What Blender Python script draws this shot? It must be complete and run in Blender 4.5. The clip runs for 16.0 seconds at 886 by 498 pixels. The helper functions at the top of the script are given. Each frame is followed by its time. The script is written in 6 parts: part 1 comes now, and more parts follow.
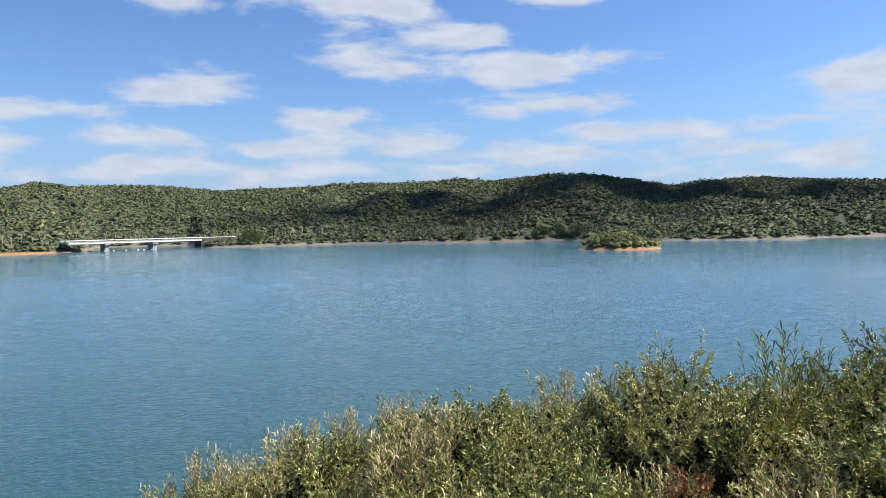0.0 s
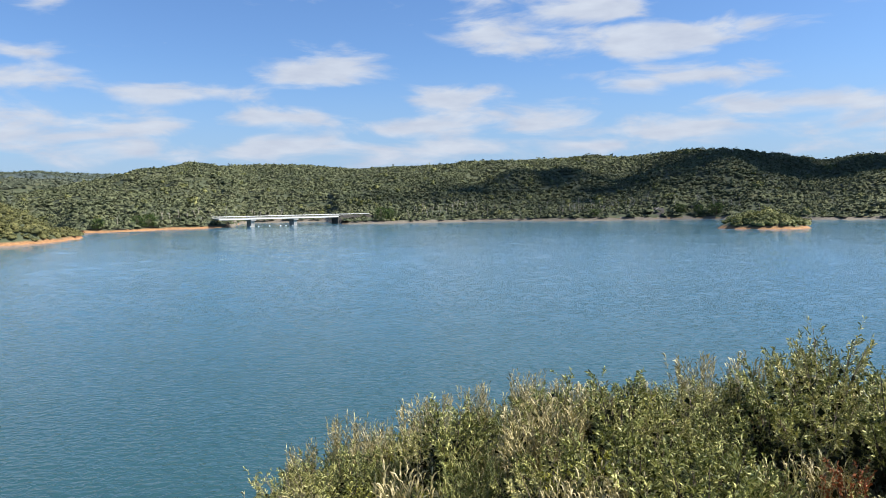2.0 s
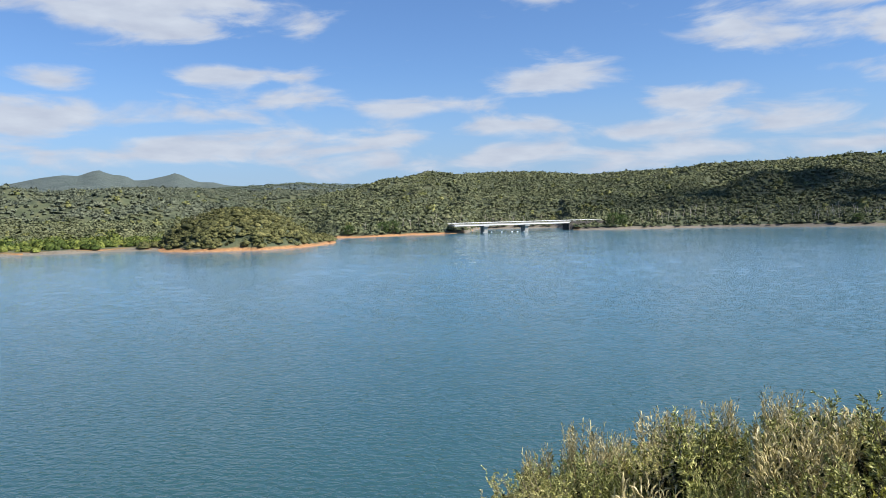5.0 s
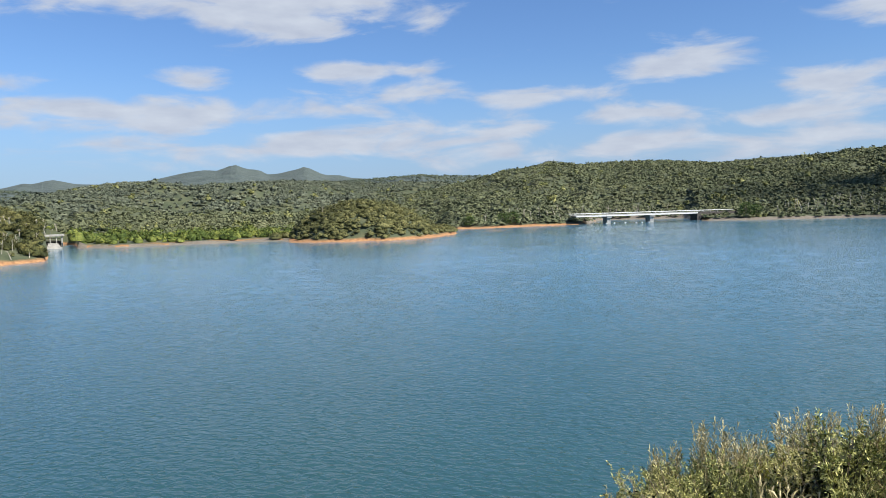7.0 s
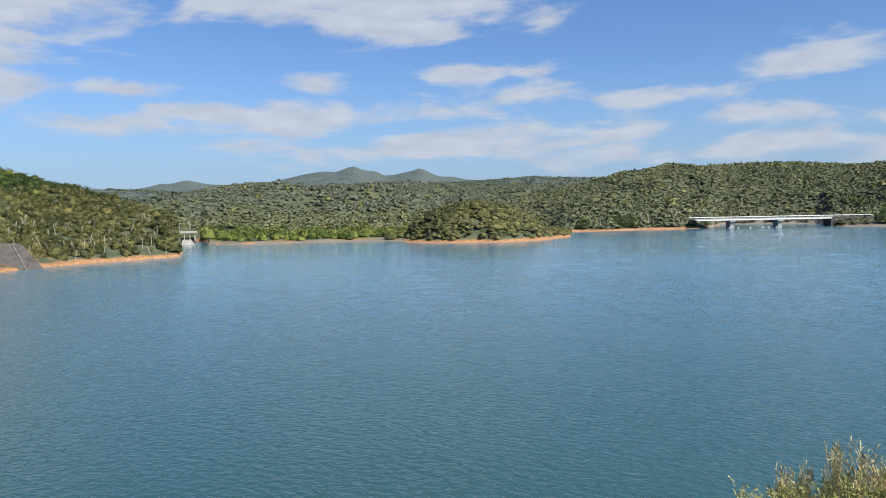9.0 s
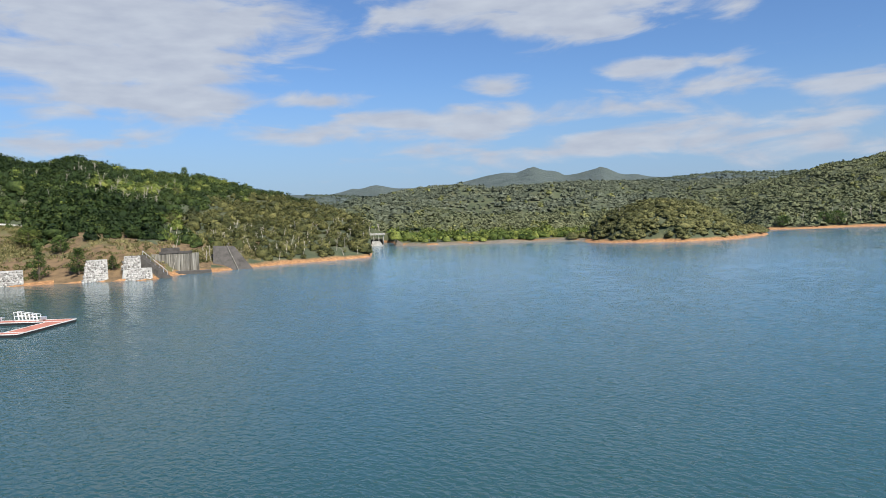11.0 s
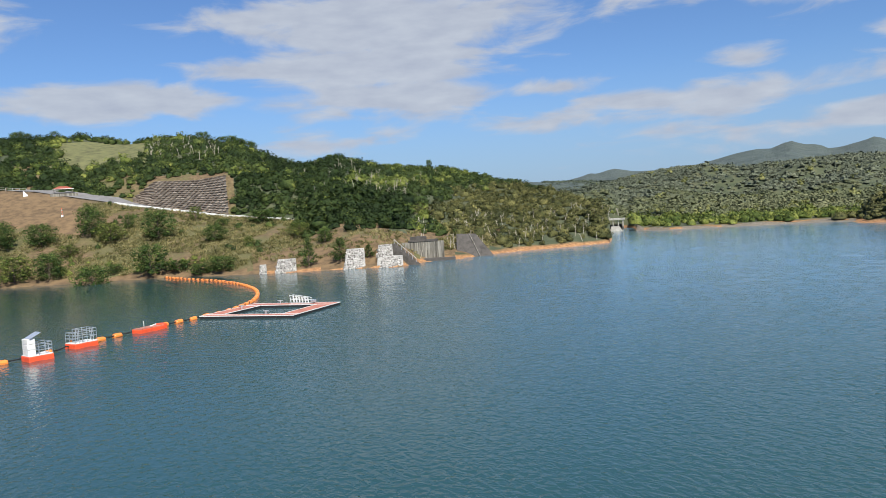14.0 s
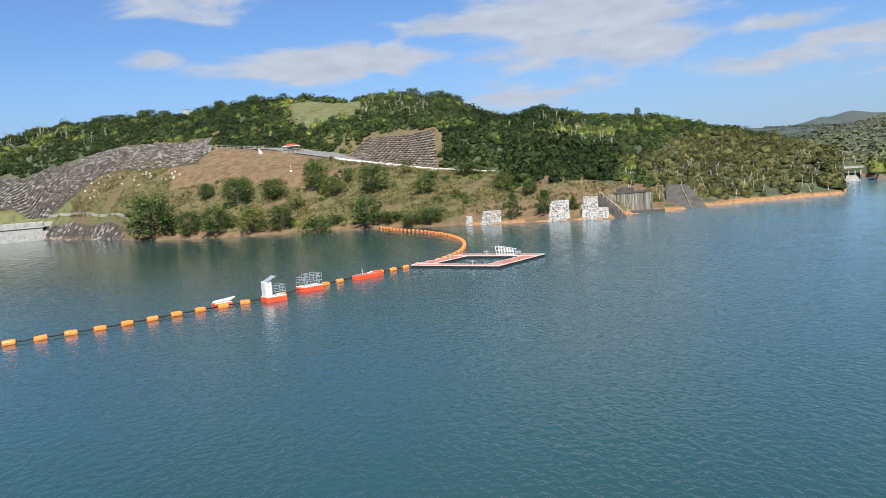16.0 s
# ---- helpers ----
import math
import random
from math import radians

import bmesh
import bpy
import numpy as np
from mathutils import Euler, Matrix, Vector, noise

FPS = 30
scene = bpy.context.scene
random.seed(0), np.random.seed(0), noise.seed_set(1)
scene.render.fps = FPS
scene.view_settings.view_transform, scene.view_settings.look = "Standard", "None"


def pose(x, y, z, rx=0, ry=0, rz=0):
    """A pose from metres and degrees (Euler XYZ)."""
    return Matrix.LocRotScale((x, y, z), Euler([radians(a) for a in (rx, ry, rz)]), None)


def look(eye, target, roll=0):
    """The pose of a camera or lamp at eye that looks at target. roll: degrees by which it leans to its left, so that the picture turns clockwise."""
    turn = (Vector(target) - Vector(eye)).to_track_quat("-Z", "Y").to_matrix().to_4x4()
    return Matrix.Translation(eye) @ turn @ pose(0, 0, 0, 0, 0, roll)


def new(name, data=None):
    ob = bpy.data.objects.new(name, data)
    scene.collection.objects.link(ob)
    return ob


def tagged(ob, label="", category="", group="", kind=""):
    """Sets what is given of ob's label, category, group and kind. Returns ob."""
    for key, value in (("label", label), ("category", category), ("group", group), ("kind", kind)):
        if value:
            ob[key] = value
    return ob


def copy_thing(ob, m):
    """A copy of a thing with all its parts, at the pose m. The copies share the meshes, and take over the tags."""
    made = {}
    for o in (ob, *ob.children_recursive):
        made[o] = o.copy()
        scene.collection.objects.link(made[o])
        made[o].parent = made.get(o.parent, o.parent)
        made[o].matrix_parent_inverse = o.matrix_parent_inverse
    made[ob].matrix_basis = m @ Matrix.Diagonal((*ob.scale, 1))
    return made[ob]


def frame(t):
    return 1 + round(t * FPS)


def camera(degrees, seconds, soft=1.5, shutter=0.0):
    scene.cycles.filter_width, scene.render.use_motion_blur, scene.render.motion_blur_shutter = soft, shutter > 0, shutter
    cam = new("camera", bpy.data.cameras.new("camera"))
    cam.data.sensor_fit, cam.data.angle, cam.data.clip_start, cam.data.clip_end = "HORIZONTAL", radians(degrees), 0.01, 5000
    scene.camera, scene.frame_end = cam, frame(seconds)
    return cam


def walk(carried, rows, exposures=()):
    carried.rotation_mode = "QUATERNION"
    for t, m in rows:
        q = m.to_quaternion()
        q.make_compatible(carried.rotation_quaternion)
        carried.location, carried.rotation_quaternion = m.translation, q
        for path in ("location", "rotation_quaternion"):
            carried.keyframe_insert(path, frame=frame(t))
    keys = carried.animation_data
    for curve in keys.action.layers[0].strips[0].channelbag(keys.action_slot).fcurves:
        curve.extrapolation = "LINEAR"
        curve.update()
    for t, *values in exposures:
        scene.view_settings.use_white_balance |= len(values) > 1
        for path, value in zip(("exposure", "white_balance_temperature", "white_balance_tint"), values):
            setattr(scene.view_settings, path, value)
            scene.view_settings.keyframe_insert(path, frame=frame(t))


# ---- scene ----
# ---- camera and its path ----
cam = camera(61.74, 16.0, soft=0.75)
PATH = [
    (0.0, -0.000, -0.000, 11.000, 88.00, 0.90, 0.00),
    (0.5, -0.014, -0.000, 11.000, 87.81, 1.08, 1.31),
    (1.0, -0.032, -0.001, 11.001, 87.46, 1.11, 3.05),
    (1.5, -0.062, -0.003, 11.001, 86.76, 1.09, 5.96),
    (2.0, -0.104, -0.009, 11.002, 86.41, 0.83, 9.99),
    (2.5, -0.144, -0.017, 11.003, 86.38, 0.83, 13.88),
    (3.0, -0.176, -0.027, 11.004, 86.37, 0.98, 17.12),
    (3.5, -0.207, -0.037, 11.005, 86.55, 0.98, 20.23),
    (4.0, -0.231, -0.046, 11.005, 86.87, 0.89, 22.70),
    (4.5, -0.255, -0.057, 11.006, 87.12, 1.08, 25.16),
    (7.0, -0.360, -0.120, 11.010, 86.74, 1.60, 36.93),
    (7.5, -0.376, -0.132, 11.011, 86.67, 1.48, 38.78),
    (8.0, -0.388, -0.142, 11.011, 86.60, 1.37, 40.33),
    (10.5, -0.499, -0.267, 11.017, 87.70, 1.37, 56.32),
    (11.0, -0.517, -0.295, 11.018, 87.46, 2.00, 59.50),
    (11.5, -0.532, -0.323, 11.020, 87.04, 2.49, 62.54),
    (12.0, -0.547, -0.354, 11.021, 86.94, 2.61, 65.88),
    (12.5, -0.560, -0.385, 11.022, 86.99, 2.85, 69.06),
    (13.0, -0.570, -0.413, 11.023, 86.98, 3.33, 71.84),
    (13.5, -0.578, -0.439, 11.024, 86.92, 3.74, 74.50),
    (14.0, -0.586, -0.472, 11.026, 87.29, 3.65, 77.70),
    (14.5, -0.591, -0.500, 11.027, 87.96, 3.12, 80.45),
    (15.0, -0.596, -0.532, 11.028, 87.93, 3.17, 83.52),
    (15.5, -0.599, -0.585, 11.030, 86.52, 3.71, 88.70),
    (16.0, -0.599, -0.634, 11.032, 84.67, 4.30, 93.35),
]
walk(cam, [(t, pose(x, y, z, rx, ry, rz)) for t, x, y, z, rx, ry, rz in PATH],
     exposures=[(0.0, 1.15), (4.5, 1.06), (8.0, 0.98), (11.0, 0.86), (15.5, 0.80), (16.0, 0.93)])

# ---- sky, sun and exposure ----
SUN_AZ, SUN_EL = -84.0, 47.0          # degrees, turned left from straight ahead; height


def bearing(az, r, z=0.0):
    """A place r metres from the viewpoint, az degrees to the left of straight ahead."""
    a = radians(az)
    return Vector((-r * math.sin(a), r * math.cos(a), z))


sun_data = bpy.data.lights.new("sun", "SUN")
sun_data.energy, sun_data.angle, sun_data.color = 4.6, radians(0.6), (1.0, 0.95, 0.87)
sun = new("sun", sun_data)
sun.matrix_world = look(bearing(SUN_AZ, 100 * math.cos(radians(SUN_EL)), 100 * math.sin(radians(SUN_EL))), (0, 0, 0))

# clouds: bearing, height, half width, half height in degrees, weight
CLOUDS = [
    (7.1, 16.4, 7.2, 2.4, 1.0), (19.1, 16.0, 2.8, 0.9, 0.8), (-8.4, 16.7, 4.0, 1.0, 0.9), (-1.1, 13.9, 5.2, 1.1, 0.9), (7.2, 12.6, 5.0, 1.2, 0.9),
    (-4.2, 11.5, 10.4, 1.4, 1.2), (-8.0, 8.9, 6.8, 1.0, 1.0), (19.0, 10.2, 4.6, 1.4, 1.0), (30.0, 8.1, 5.5, 0.9, 0.8), (21.0, 6.5, 6.6, 1.1, 0.9),
    (8.8, 7.8, 5.2, 1.1, 0.9), (3.5, 6.2, 5.4, 1.4, 0.8), (-17.8, 6.5, 8.8, 1.0, 0.9), (-30.0, 9.3, 5.0, 2.0, 1.0), (-26.7, 4.2, 9.0, 1.4, 0.6),
    (9.7, 4.0, 12.0, 1.1, 0.6), (43.6, 10.4, 5.4, 1.0, 1.0), (38.0, 8.5, 5.0, 1.1, 0.8), (46.3, 5.2, 8.0, 0.9, 0.7), (33.2, 4.2, 7.0, 1.3, 0.7),
    (51.0, 15.0, 14.0, 2.5, 1.1), (61.0, 7.3, 8.5, 1.1, 0.7), (55.5, 9.6, 3.0, 0.8, 0.7), (62.0, 5.0, 9.0, 0.8, 0.6), (68.6, 8.9, 3.8, 0.8, 1.0),
    (81.0, 14.4, 14.5, 2.8, 1.6), (83.0, 11.4, 12.5, 2.0, 1.5), (81.5, 9.0, 9.0, 1.8, 1.3), (101.4, 9.4, 9.4, 1.5, 1.2), (111.5, 14.4, 6.5, 1.5, 0.9),
    (113.2, 10.0, 2.0, 0.7, 0.8), (85.5, 5.8, 7.0, 1.2, 0.5),
    (56.0, 7.2, 11.0, 1.3, 0.7), (44.0, 7.4, 8.0, 1.2, 0.7), (36.0, 5.6, 9.0, 1.4, 0.75), (22.0, 4.2, 9.0, 1.2, 0.7), (50.0, 4.6, 12.0, 1.0, 0.6), (12.0, 5.6, 8.0, 1.0, 0.55),
    (-8.0, 5.0, 10.0, 1.2, 0.65), (-22.0, 5.2, 8.0, 1.1, 0.6), (66.0, 6.4, 8.0, 1.0, 0.55), (0.0, 4.2, 9.0, 0.9, 0.55),
]


def build_world():
    world = bpy.data.worlds.new("sky")
    scene.world = world
    world.use_nodes = True
    nt = world.node_tree
    nodes, links = nt.nodes, nt.links
    nodes.clear()

    def node(kind, **values):
        n = nodes.new(kind)
        for key, value in values.items():
            n.inputs[int(key[1:])].default_value = value
        return n

    def maths(op, a, b=0.5, c=0.5, clamp=False):
        n = nodes.new("ShaderNodeMath")
        n.operation, n.use_clamp = op, clamp
        for i, v in enumerate((a, b, c)):
            if isinstance(v, (int, float)):
                n.inputs[i].default_value = v
            else:
                links.new(v, n.inputs[i])
        return n.outputs[0]

    sky = nodes.new("ShaderNodeTexSky")
    sky.sky_type, sky.sun_disc = "NISHITA", False
    sky.sun_elevation, sky.sun_rotation = radians(SUN_EL), radians(-SUN_AZ)
    sky.air_density, sky.dust_density, sky.ozone_density = 1.0, 0.6, 2.0
    coords = nodes.new("ShaderNodeTexCoord")
    split = nodes.new("ShaderNodeSeparateXYZ")
    links.new(coords.outputs["Generated"], split.inputs[0])
    x, y, z = split.outputs
    az = maths("MULTIPLY", maths("ARCTAN2", maths("MULTIPLY", x, -1.0), y), 180 / math.pi)
    el = maths("MULTIPLY", maths("ARCSINE", z), 180 / math.pi)
    flat = nodes.new("ShaderNodeCombineXYZ")
    links.new(az, flat.inputs[0])
    links.new(el, flat.inputs[1])
    # warped noise gives the clouds their ragged, wind-drawn edges
    stretch = nodes.new("ShaderNodeVectorMath")
    stretch.operation = "MULTIPLY"
    links.new(flat.outputs[0], stretch.inputs[0])
    stretch.inputs[1].default_value = (0.15, 0.5, 0.0)
    billow = nodes.new("ShaderNodeTexNoise")
    billow.inputs["Scale"].default_value, billow.inputs["Detail"].default_value = 1.0, 7.0
    billow.inputs["Roughness"].default_value, billow.inputs["Distortion"].default_value = 0.55, 0.4
    links.new(stretch.outputs[0], billow.inputs["Vector"])
    rag = maths("MULTIPLY", maths("SUBTRACT", billow.outputs["Fac"], 0.5), 3.0)
    # scattered fair-weather clouds over the rest of the sky
    wide = nodes.new("ShaderNodeTexNoise")
    wide.inputs["Scale"].default_value, wide.inputs["Detail"].default_value = 0.35, 2.0
    links.new(stretch.outputs[0], wide.inputs["Vector"])
    field = maths("MULTIPLY_ADD", wide.outputs["Fac"], 1.6, -1.35)
    for caz, cel, w, h, weight in CLOUDS:
        off = nodes.new("ShaderNodeVectorMath")
        off.operation = "SUBTRACT"
        links.new(flat.outputs[0], off.inputs[0])
        off.inputs[1].default_value = (caz, cel, 0)
        size = nodes.new("ShaderNodeVectorMath")
        size.operation = "MULTIPLY"
        links.new(off.outputs[0], size.inputs[0])
        size.inputs[1].default_value = (1 / w, 1 / h, 0)
        span = nodes.new("ShaderNodeVectorMath")
        span.operation = "LENGTH"
        links.new(size.outputs[0], span.inputs[0])
        field = maths("SMOOTH_MAX", field, maths("MULTIPLY_ADD", span.outputs["Value"], -weight, weight * 1.08), 0.15)
    field = maths("ADD", field, rag)
    cover = nodes.new("ShaderNodeMapRange")
    cover.interpolation_type = "SMOOTHSTEP"
    links.new(field, cover.inputs["Value"])
    cover.inputs["From Min"].default_value, cover.inputs["From Max"].default_value = -0.08, 0.72
    cover.inputs["To Max"].default_value = 0.95
    # haze near the horizon
    haze = nodes.new("ShaderNodeMapRange")
    haze.interpolation_type = "SMOOTHSTEP"
    links.new(el, haze.inputs["Value"])
    haze.inputs["From Min"].default_value, haze.inputs["From Max"].default_value = 0.5, 11.0
    haze.inputs["To Min"].default_value, haze.inputs["To Max"].default_value = 0.62, 0.0
    # shaded cloud bases, bright tops
    inner = nodes.new("ShaderNodeTexNoise")
    inner.inputs["Scale"].default_value, inner.inputs["Detail"].default_value = 2.2, 6.0
    links.new(stretch.outputs[0], inner.inputs["Vector"])
    shade = nodes.new("ShaderNodeMix")
    shade.data_type = "RGBA"
    links.new(inner.outputs["Fac"], shade.inputs[0])
    shade.inputs[6].default_value, shade.inputs[7].default_value = CLOUD_BASE, CLOUD_TOP
    mix = nodes.new("ShaderNodeMix")
    mix.data_type = "RGBA"
    links.new(cover.outputs[0], mix.inputs[0])
    tint = nodes.new("ShaderNodeMix")
    tint.data_type, tint.blend_type = "RGBA", "MULTIPLY"
    tint.inputs[0].default_value = 1.0
    links.new(sky.outputs[0], tint.inputs[6])
    tint.inputs[7].default_value = SKY_TINT
    veil = nodes.new("ShaderNodeMix")
    veil.data_type = "RGBA"
    links.new(haze.outputs[0], veil.inputs[0])
    links.new(tint.outputs[2], veil.inputs[6])
    veil.inputs[7].default_value = HAZE
    links.new(veil.outputs[2], mix.inputs[6])
    links.new(shade.outputs[2], mix.inputs[7])
    back = nodes.new("ShaderNodeBackground")
    back.inputs[1].default_value = SKY_STRENGTH
    links.new(mix.outputs[2], back.inputs[0])
    out = nodes.new("ShaderNodeOutputWorld")
    links.new(back.outputs[0], out.inputs[0])


SKY_STRENGTH = 0.058
SKY_TINT = (0.70, 0.92, 1.24, 1)
CLOUD_BASE, CLOUD_TOP, HAZE = (3.7, 4.15, 5.3, 1), (6.1, 6.6, 7.3, 1), (2.85, 4.0, 6.1, 1)
build_world()


# ---- materials ----
def material(name, build):
    m = bpy.data.materials.new(name)
    m.use_nodes = True
    nt = m.node_tree
    nt.nodes.clear()
    out = nt.nodes.new("ShaderNodeOutputMaterial")
    bsdf = nt.nodes.new("ShaderNodeBsdfPrincipled")
    nt.links.new(bsdf.outputs[0], out.inputs[0])
    build(nt, bsdf)
    return m


def coords_of(nt, kind="Object"):
    return nt.nodes.new("ShaderNodeTexCoord").outputs[kind]


def noise_of(nt, vec, scale, detail=4.0, rough=0.55, distort=0.0):
    n = nt.nodes.new("ShaderNodeTexNoise")
    n.inputs["Scale"].default_value, n.inputs["Detail"].default_value = scale, detail
    n.inputs["Roughness"].default_value, n.inputs["Distortion"].default_value = rough, distort
    nt.links.new(vec, n.inputs["Vector"])
    return n.outputs["Fac"]


def ramp_of(nt, fac, stops):
    r = nt.nodes.new("ShaderNodeValToRGB")
    while len(r.color_ramp.elements) < len(stops):
        r.color_ramp.elements.new(0.5)
    for e, (pos, col) in zip(r.color_ramp.elements, stops):
        e.position, e.color = pos, (*col, 1)
    nt.links.new(fac, r.inputs[0])
    return r.outputs[0]


def mix_of(nt, fac, a, b, mode="MIX"):
    n = nt.nodes.new("ShaderNodeMix")
    n.data_type, n.blend_type = "RGBA", mode
    for slot, v in ((0, fac), (6, a), (7, b)):
        if isinstance(v, (int, float)):
            n.inputs[slot].default_value = v
        elif isinstance(v, tuple):
            n.inputs[slot].default_value = (*v, 1)
        else:
            nt.links.new(v, n.inputs[slot])
    return n.outputs[2]


def bump_of(nt, bsdf, height, strength, distance, normal=None):
    b = nt.nodes.new("ShaderNodeBump")
    b.inputs["Strength"].default_value, b.inputs["Distance"].default_value = strength, distance
    nt.links.new(height, b.inputs["Height"])
    if normal is not None:
        nt.links.new(normal, b.inputs["Normal"])
    if bsdf is not None:
        nt.links.new(b.outputs[0], bsdf.inputs["Normal"])
    return b.outputs[0]


def scaled(nt, vec, s):
    v = nt.nodes.new("ShaderNodeVectorMath")
    v.operation = "MULTIPLY"
    nt.links.new(vec, v.inputs[0])
    v.inputs[1].default_value = s
    return v.outputs[0]


def plain(name, colour, rough=0.6, metal=0.0, vary=0.25, scale=3.0, bump=0.0, spec=0.5):
    """Paint, metal or plastic with stains at two scales."""
    def build(nt, bsdf):
        vec = coords_of(nt)
        big, fine = noise_of(nt, vec, scale, 5), noise_of(nt, vec, scale * 9, 3)
        dark = tuple(c * (1 - vary) for c in colour)
        light = tuple(min(1, c * (1 + vary * 0.6)) for c in colour)
        col = ramp_of(nt, big, [(0.3, dark), (0.5, colour), (0.72, light)])
        col = mix_of(nt, fine, col, mix_of(nt, 1.0, col, (1 - vary * 0.5,) * 3, "MULTIPLY"))
        nt.links.new(col, bsdf.inputs["Base Color"])
        bsdf.inputs["Roughness"].default_value, bsdf.inputs["Metallic"].default_value = rough, metal
        bsdf.inputs["Specular IOR Level"].default_value = spec
        if bump:
            bump_of(nt, bsdf, fine, bump, 0.02)
    return material(name, build)


def leaf_material(name, stops, scale=0.18, rough=0.65, through_light=0.1, gloss=0.2, speckle=0.24, mottle=0.0):
    """Foliage: tone by leaf, by crown and by stand; some light comes through."""
    def build(nt, bsdf):
        vec = coords_of(nt)
        geo = nt.nodes.new("ShaderNodeNewGeometry")
        crown, stand = noise_of(nt, vec, scale, 3), noise_of(nt, vec, scale * 0.12, 3)
        s = nt.nodes.new("ShaderNodeMath")
        s.operation = "MULTIPLY_ADD"
        nt.links.new(crown, s.inputs[0])
        s.inputs[1].default_value = 0.75
        m = nt.nodes.new("ShaderNodeMath")
        m.operation = "MULTIPLY_ADD"
        nt.links.new(geo.outputs["Random Per Island"], m.inputs[0])
        m.inputs[1].default_value, m.inputs[2].default_value = speckle, -speckle / 2
        nt.links.new(m.outputs[0], s.inputs[2])
        s2 = nt.nodes.new("ShaderNodeMath")
        s2.operation = "MULTIPLY_ADD"
        nt.links.new(stand, s2.inputs[0])
        s2.inputs[1].default_value = 0.35
        nt.links.new(s.outputs[0], s2.inputs[2])
        col = ramp_of(nt, s2.outputs[0], stops)
        if mottle:
            fine = noise_of(nt, vec, mottle, 4, 0.65)
            col = mix_of(nt, 1.0, col, ramp_of(nt, fine, [(0.32, (0.42, 0.45, 0.42)), (0.52, (0.95, 0.95, 0.95)), (0.7, (1.35, 1.3, 1.25))]), "MULTIPLY")
            bump_of(nt, bsdf, fine, 1.0, 0.7 / mottle)
        nt.links.new(col, bsdf.inputs["Base Color"])
        bsdf.inputs["Roughness"].default_value = rough
        bsdf.inputs["Specular IOR Level"].default_value = gloss
        if through_light:
            trans = nt.nodes.new("ShaderNodeBsdfTranslucent")
            nt.links.new(mix_of(nt, 1.0, col, (1.0, 1.0, 0.55), "MULTIPLY"), trans.inputs[0])
            both = nt.nodes.new("ShaderNodeMixShader")
            both.inputs[0].default_value = through_light
            nt.links.new(bsdf.outputs[0], both.inputs[1])
            nt.links.new(trans.outputs[0], both.inputs[2])
            nt.links.new(both.outputs[0], [n for n in nt.nodes if n.type == "OUTPUT_MATERIAL"][0].inputs[0])
    return material(name, build)


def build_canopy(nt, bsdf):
    """Unbroken tree cover on the distant ranges, with air haze put into its cool pale colour."""
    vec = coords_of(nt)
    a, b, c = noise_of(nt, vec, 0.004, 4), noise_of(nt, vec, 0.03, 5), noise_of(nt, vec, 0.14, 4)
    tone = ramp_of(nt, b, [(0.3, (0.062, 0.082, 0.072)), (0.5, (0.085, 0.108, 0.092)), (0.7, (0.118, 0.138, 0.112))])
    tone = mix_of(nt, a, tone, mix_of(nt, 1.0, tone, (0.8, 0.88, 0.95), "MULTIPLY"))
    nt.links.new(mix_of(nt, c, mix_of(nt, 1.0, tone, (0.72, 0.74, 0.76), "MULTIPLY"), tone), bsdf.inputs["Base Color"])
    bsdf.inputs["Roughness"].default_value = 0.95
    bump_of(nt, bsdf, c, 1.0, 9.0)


def block_material(name, tones):
    """Weathered blocks or stones, each of its own tone, a few of them pale."""
    def build(nt, bsdf):
        vec = coords_of(nt)
        geo, info = nt.nodes.new("ShaderNodeNewGeometry"), nt.nodes.new("ShaderNodeObjectInfo")
        add = nt.nodes.new("ShaderNodeMath")
        add.operation = "ADD"
        nt.links.new(geo.outputs["Random Per Island"], add.inputs[0])
        nt.links.new(info.outputs["Random"], add.inputs[1])
        part_of = nt.nodes.new("ShaderNodeMath")
        part_of.operation = "FRACT"
        nt.links.new(add.outputs[0], part_of.inputs[0])
        tone = ramp_of(nt, part_of.outputs[0], tones)
        stain = noise_of(nt, vec, 1.1, 5)
        nt.links.new(mix_of(nt, stain, mix_of(nt, 1.0, tone, (0.5, 0.47, 0.42), "MULTIPLY"), tone), bsdf.inputs["Base Color"])
        bsdf.inputs["Roughness"].default_value = 0.9
        bump_of(nt, bsdf, stain, 0.5, 0.05)
    return material(name, build)


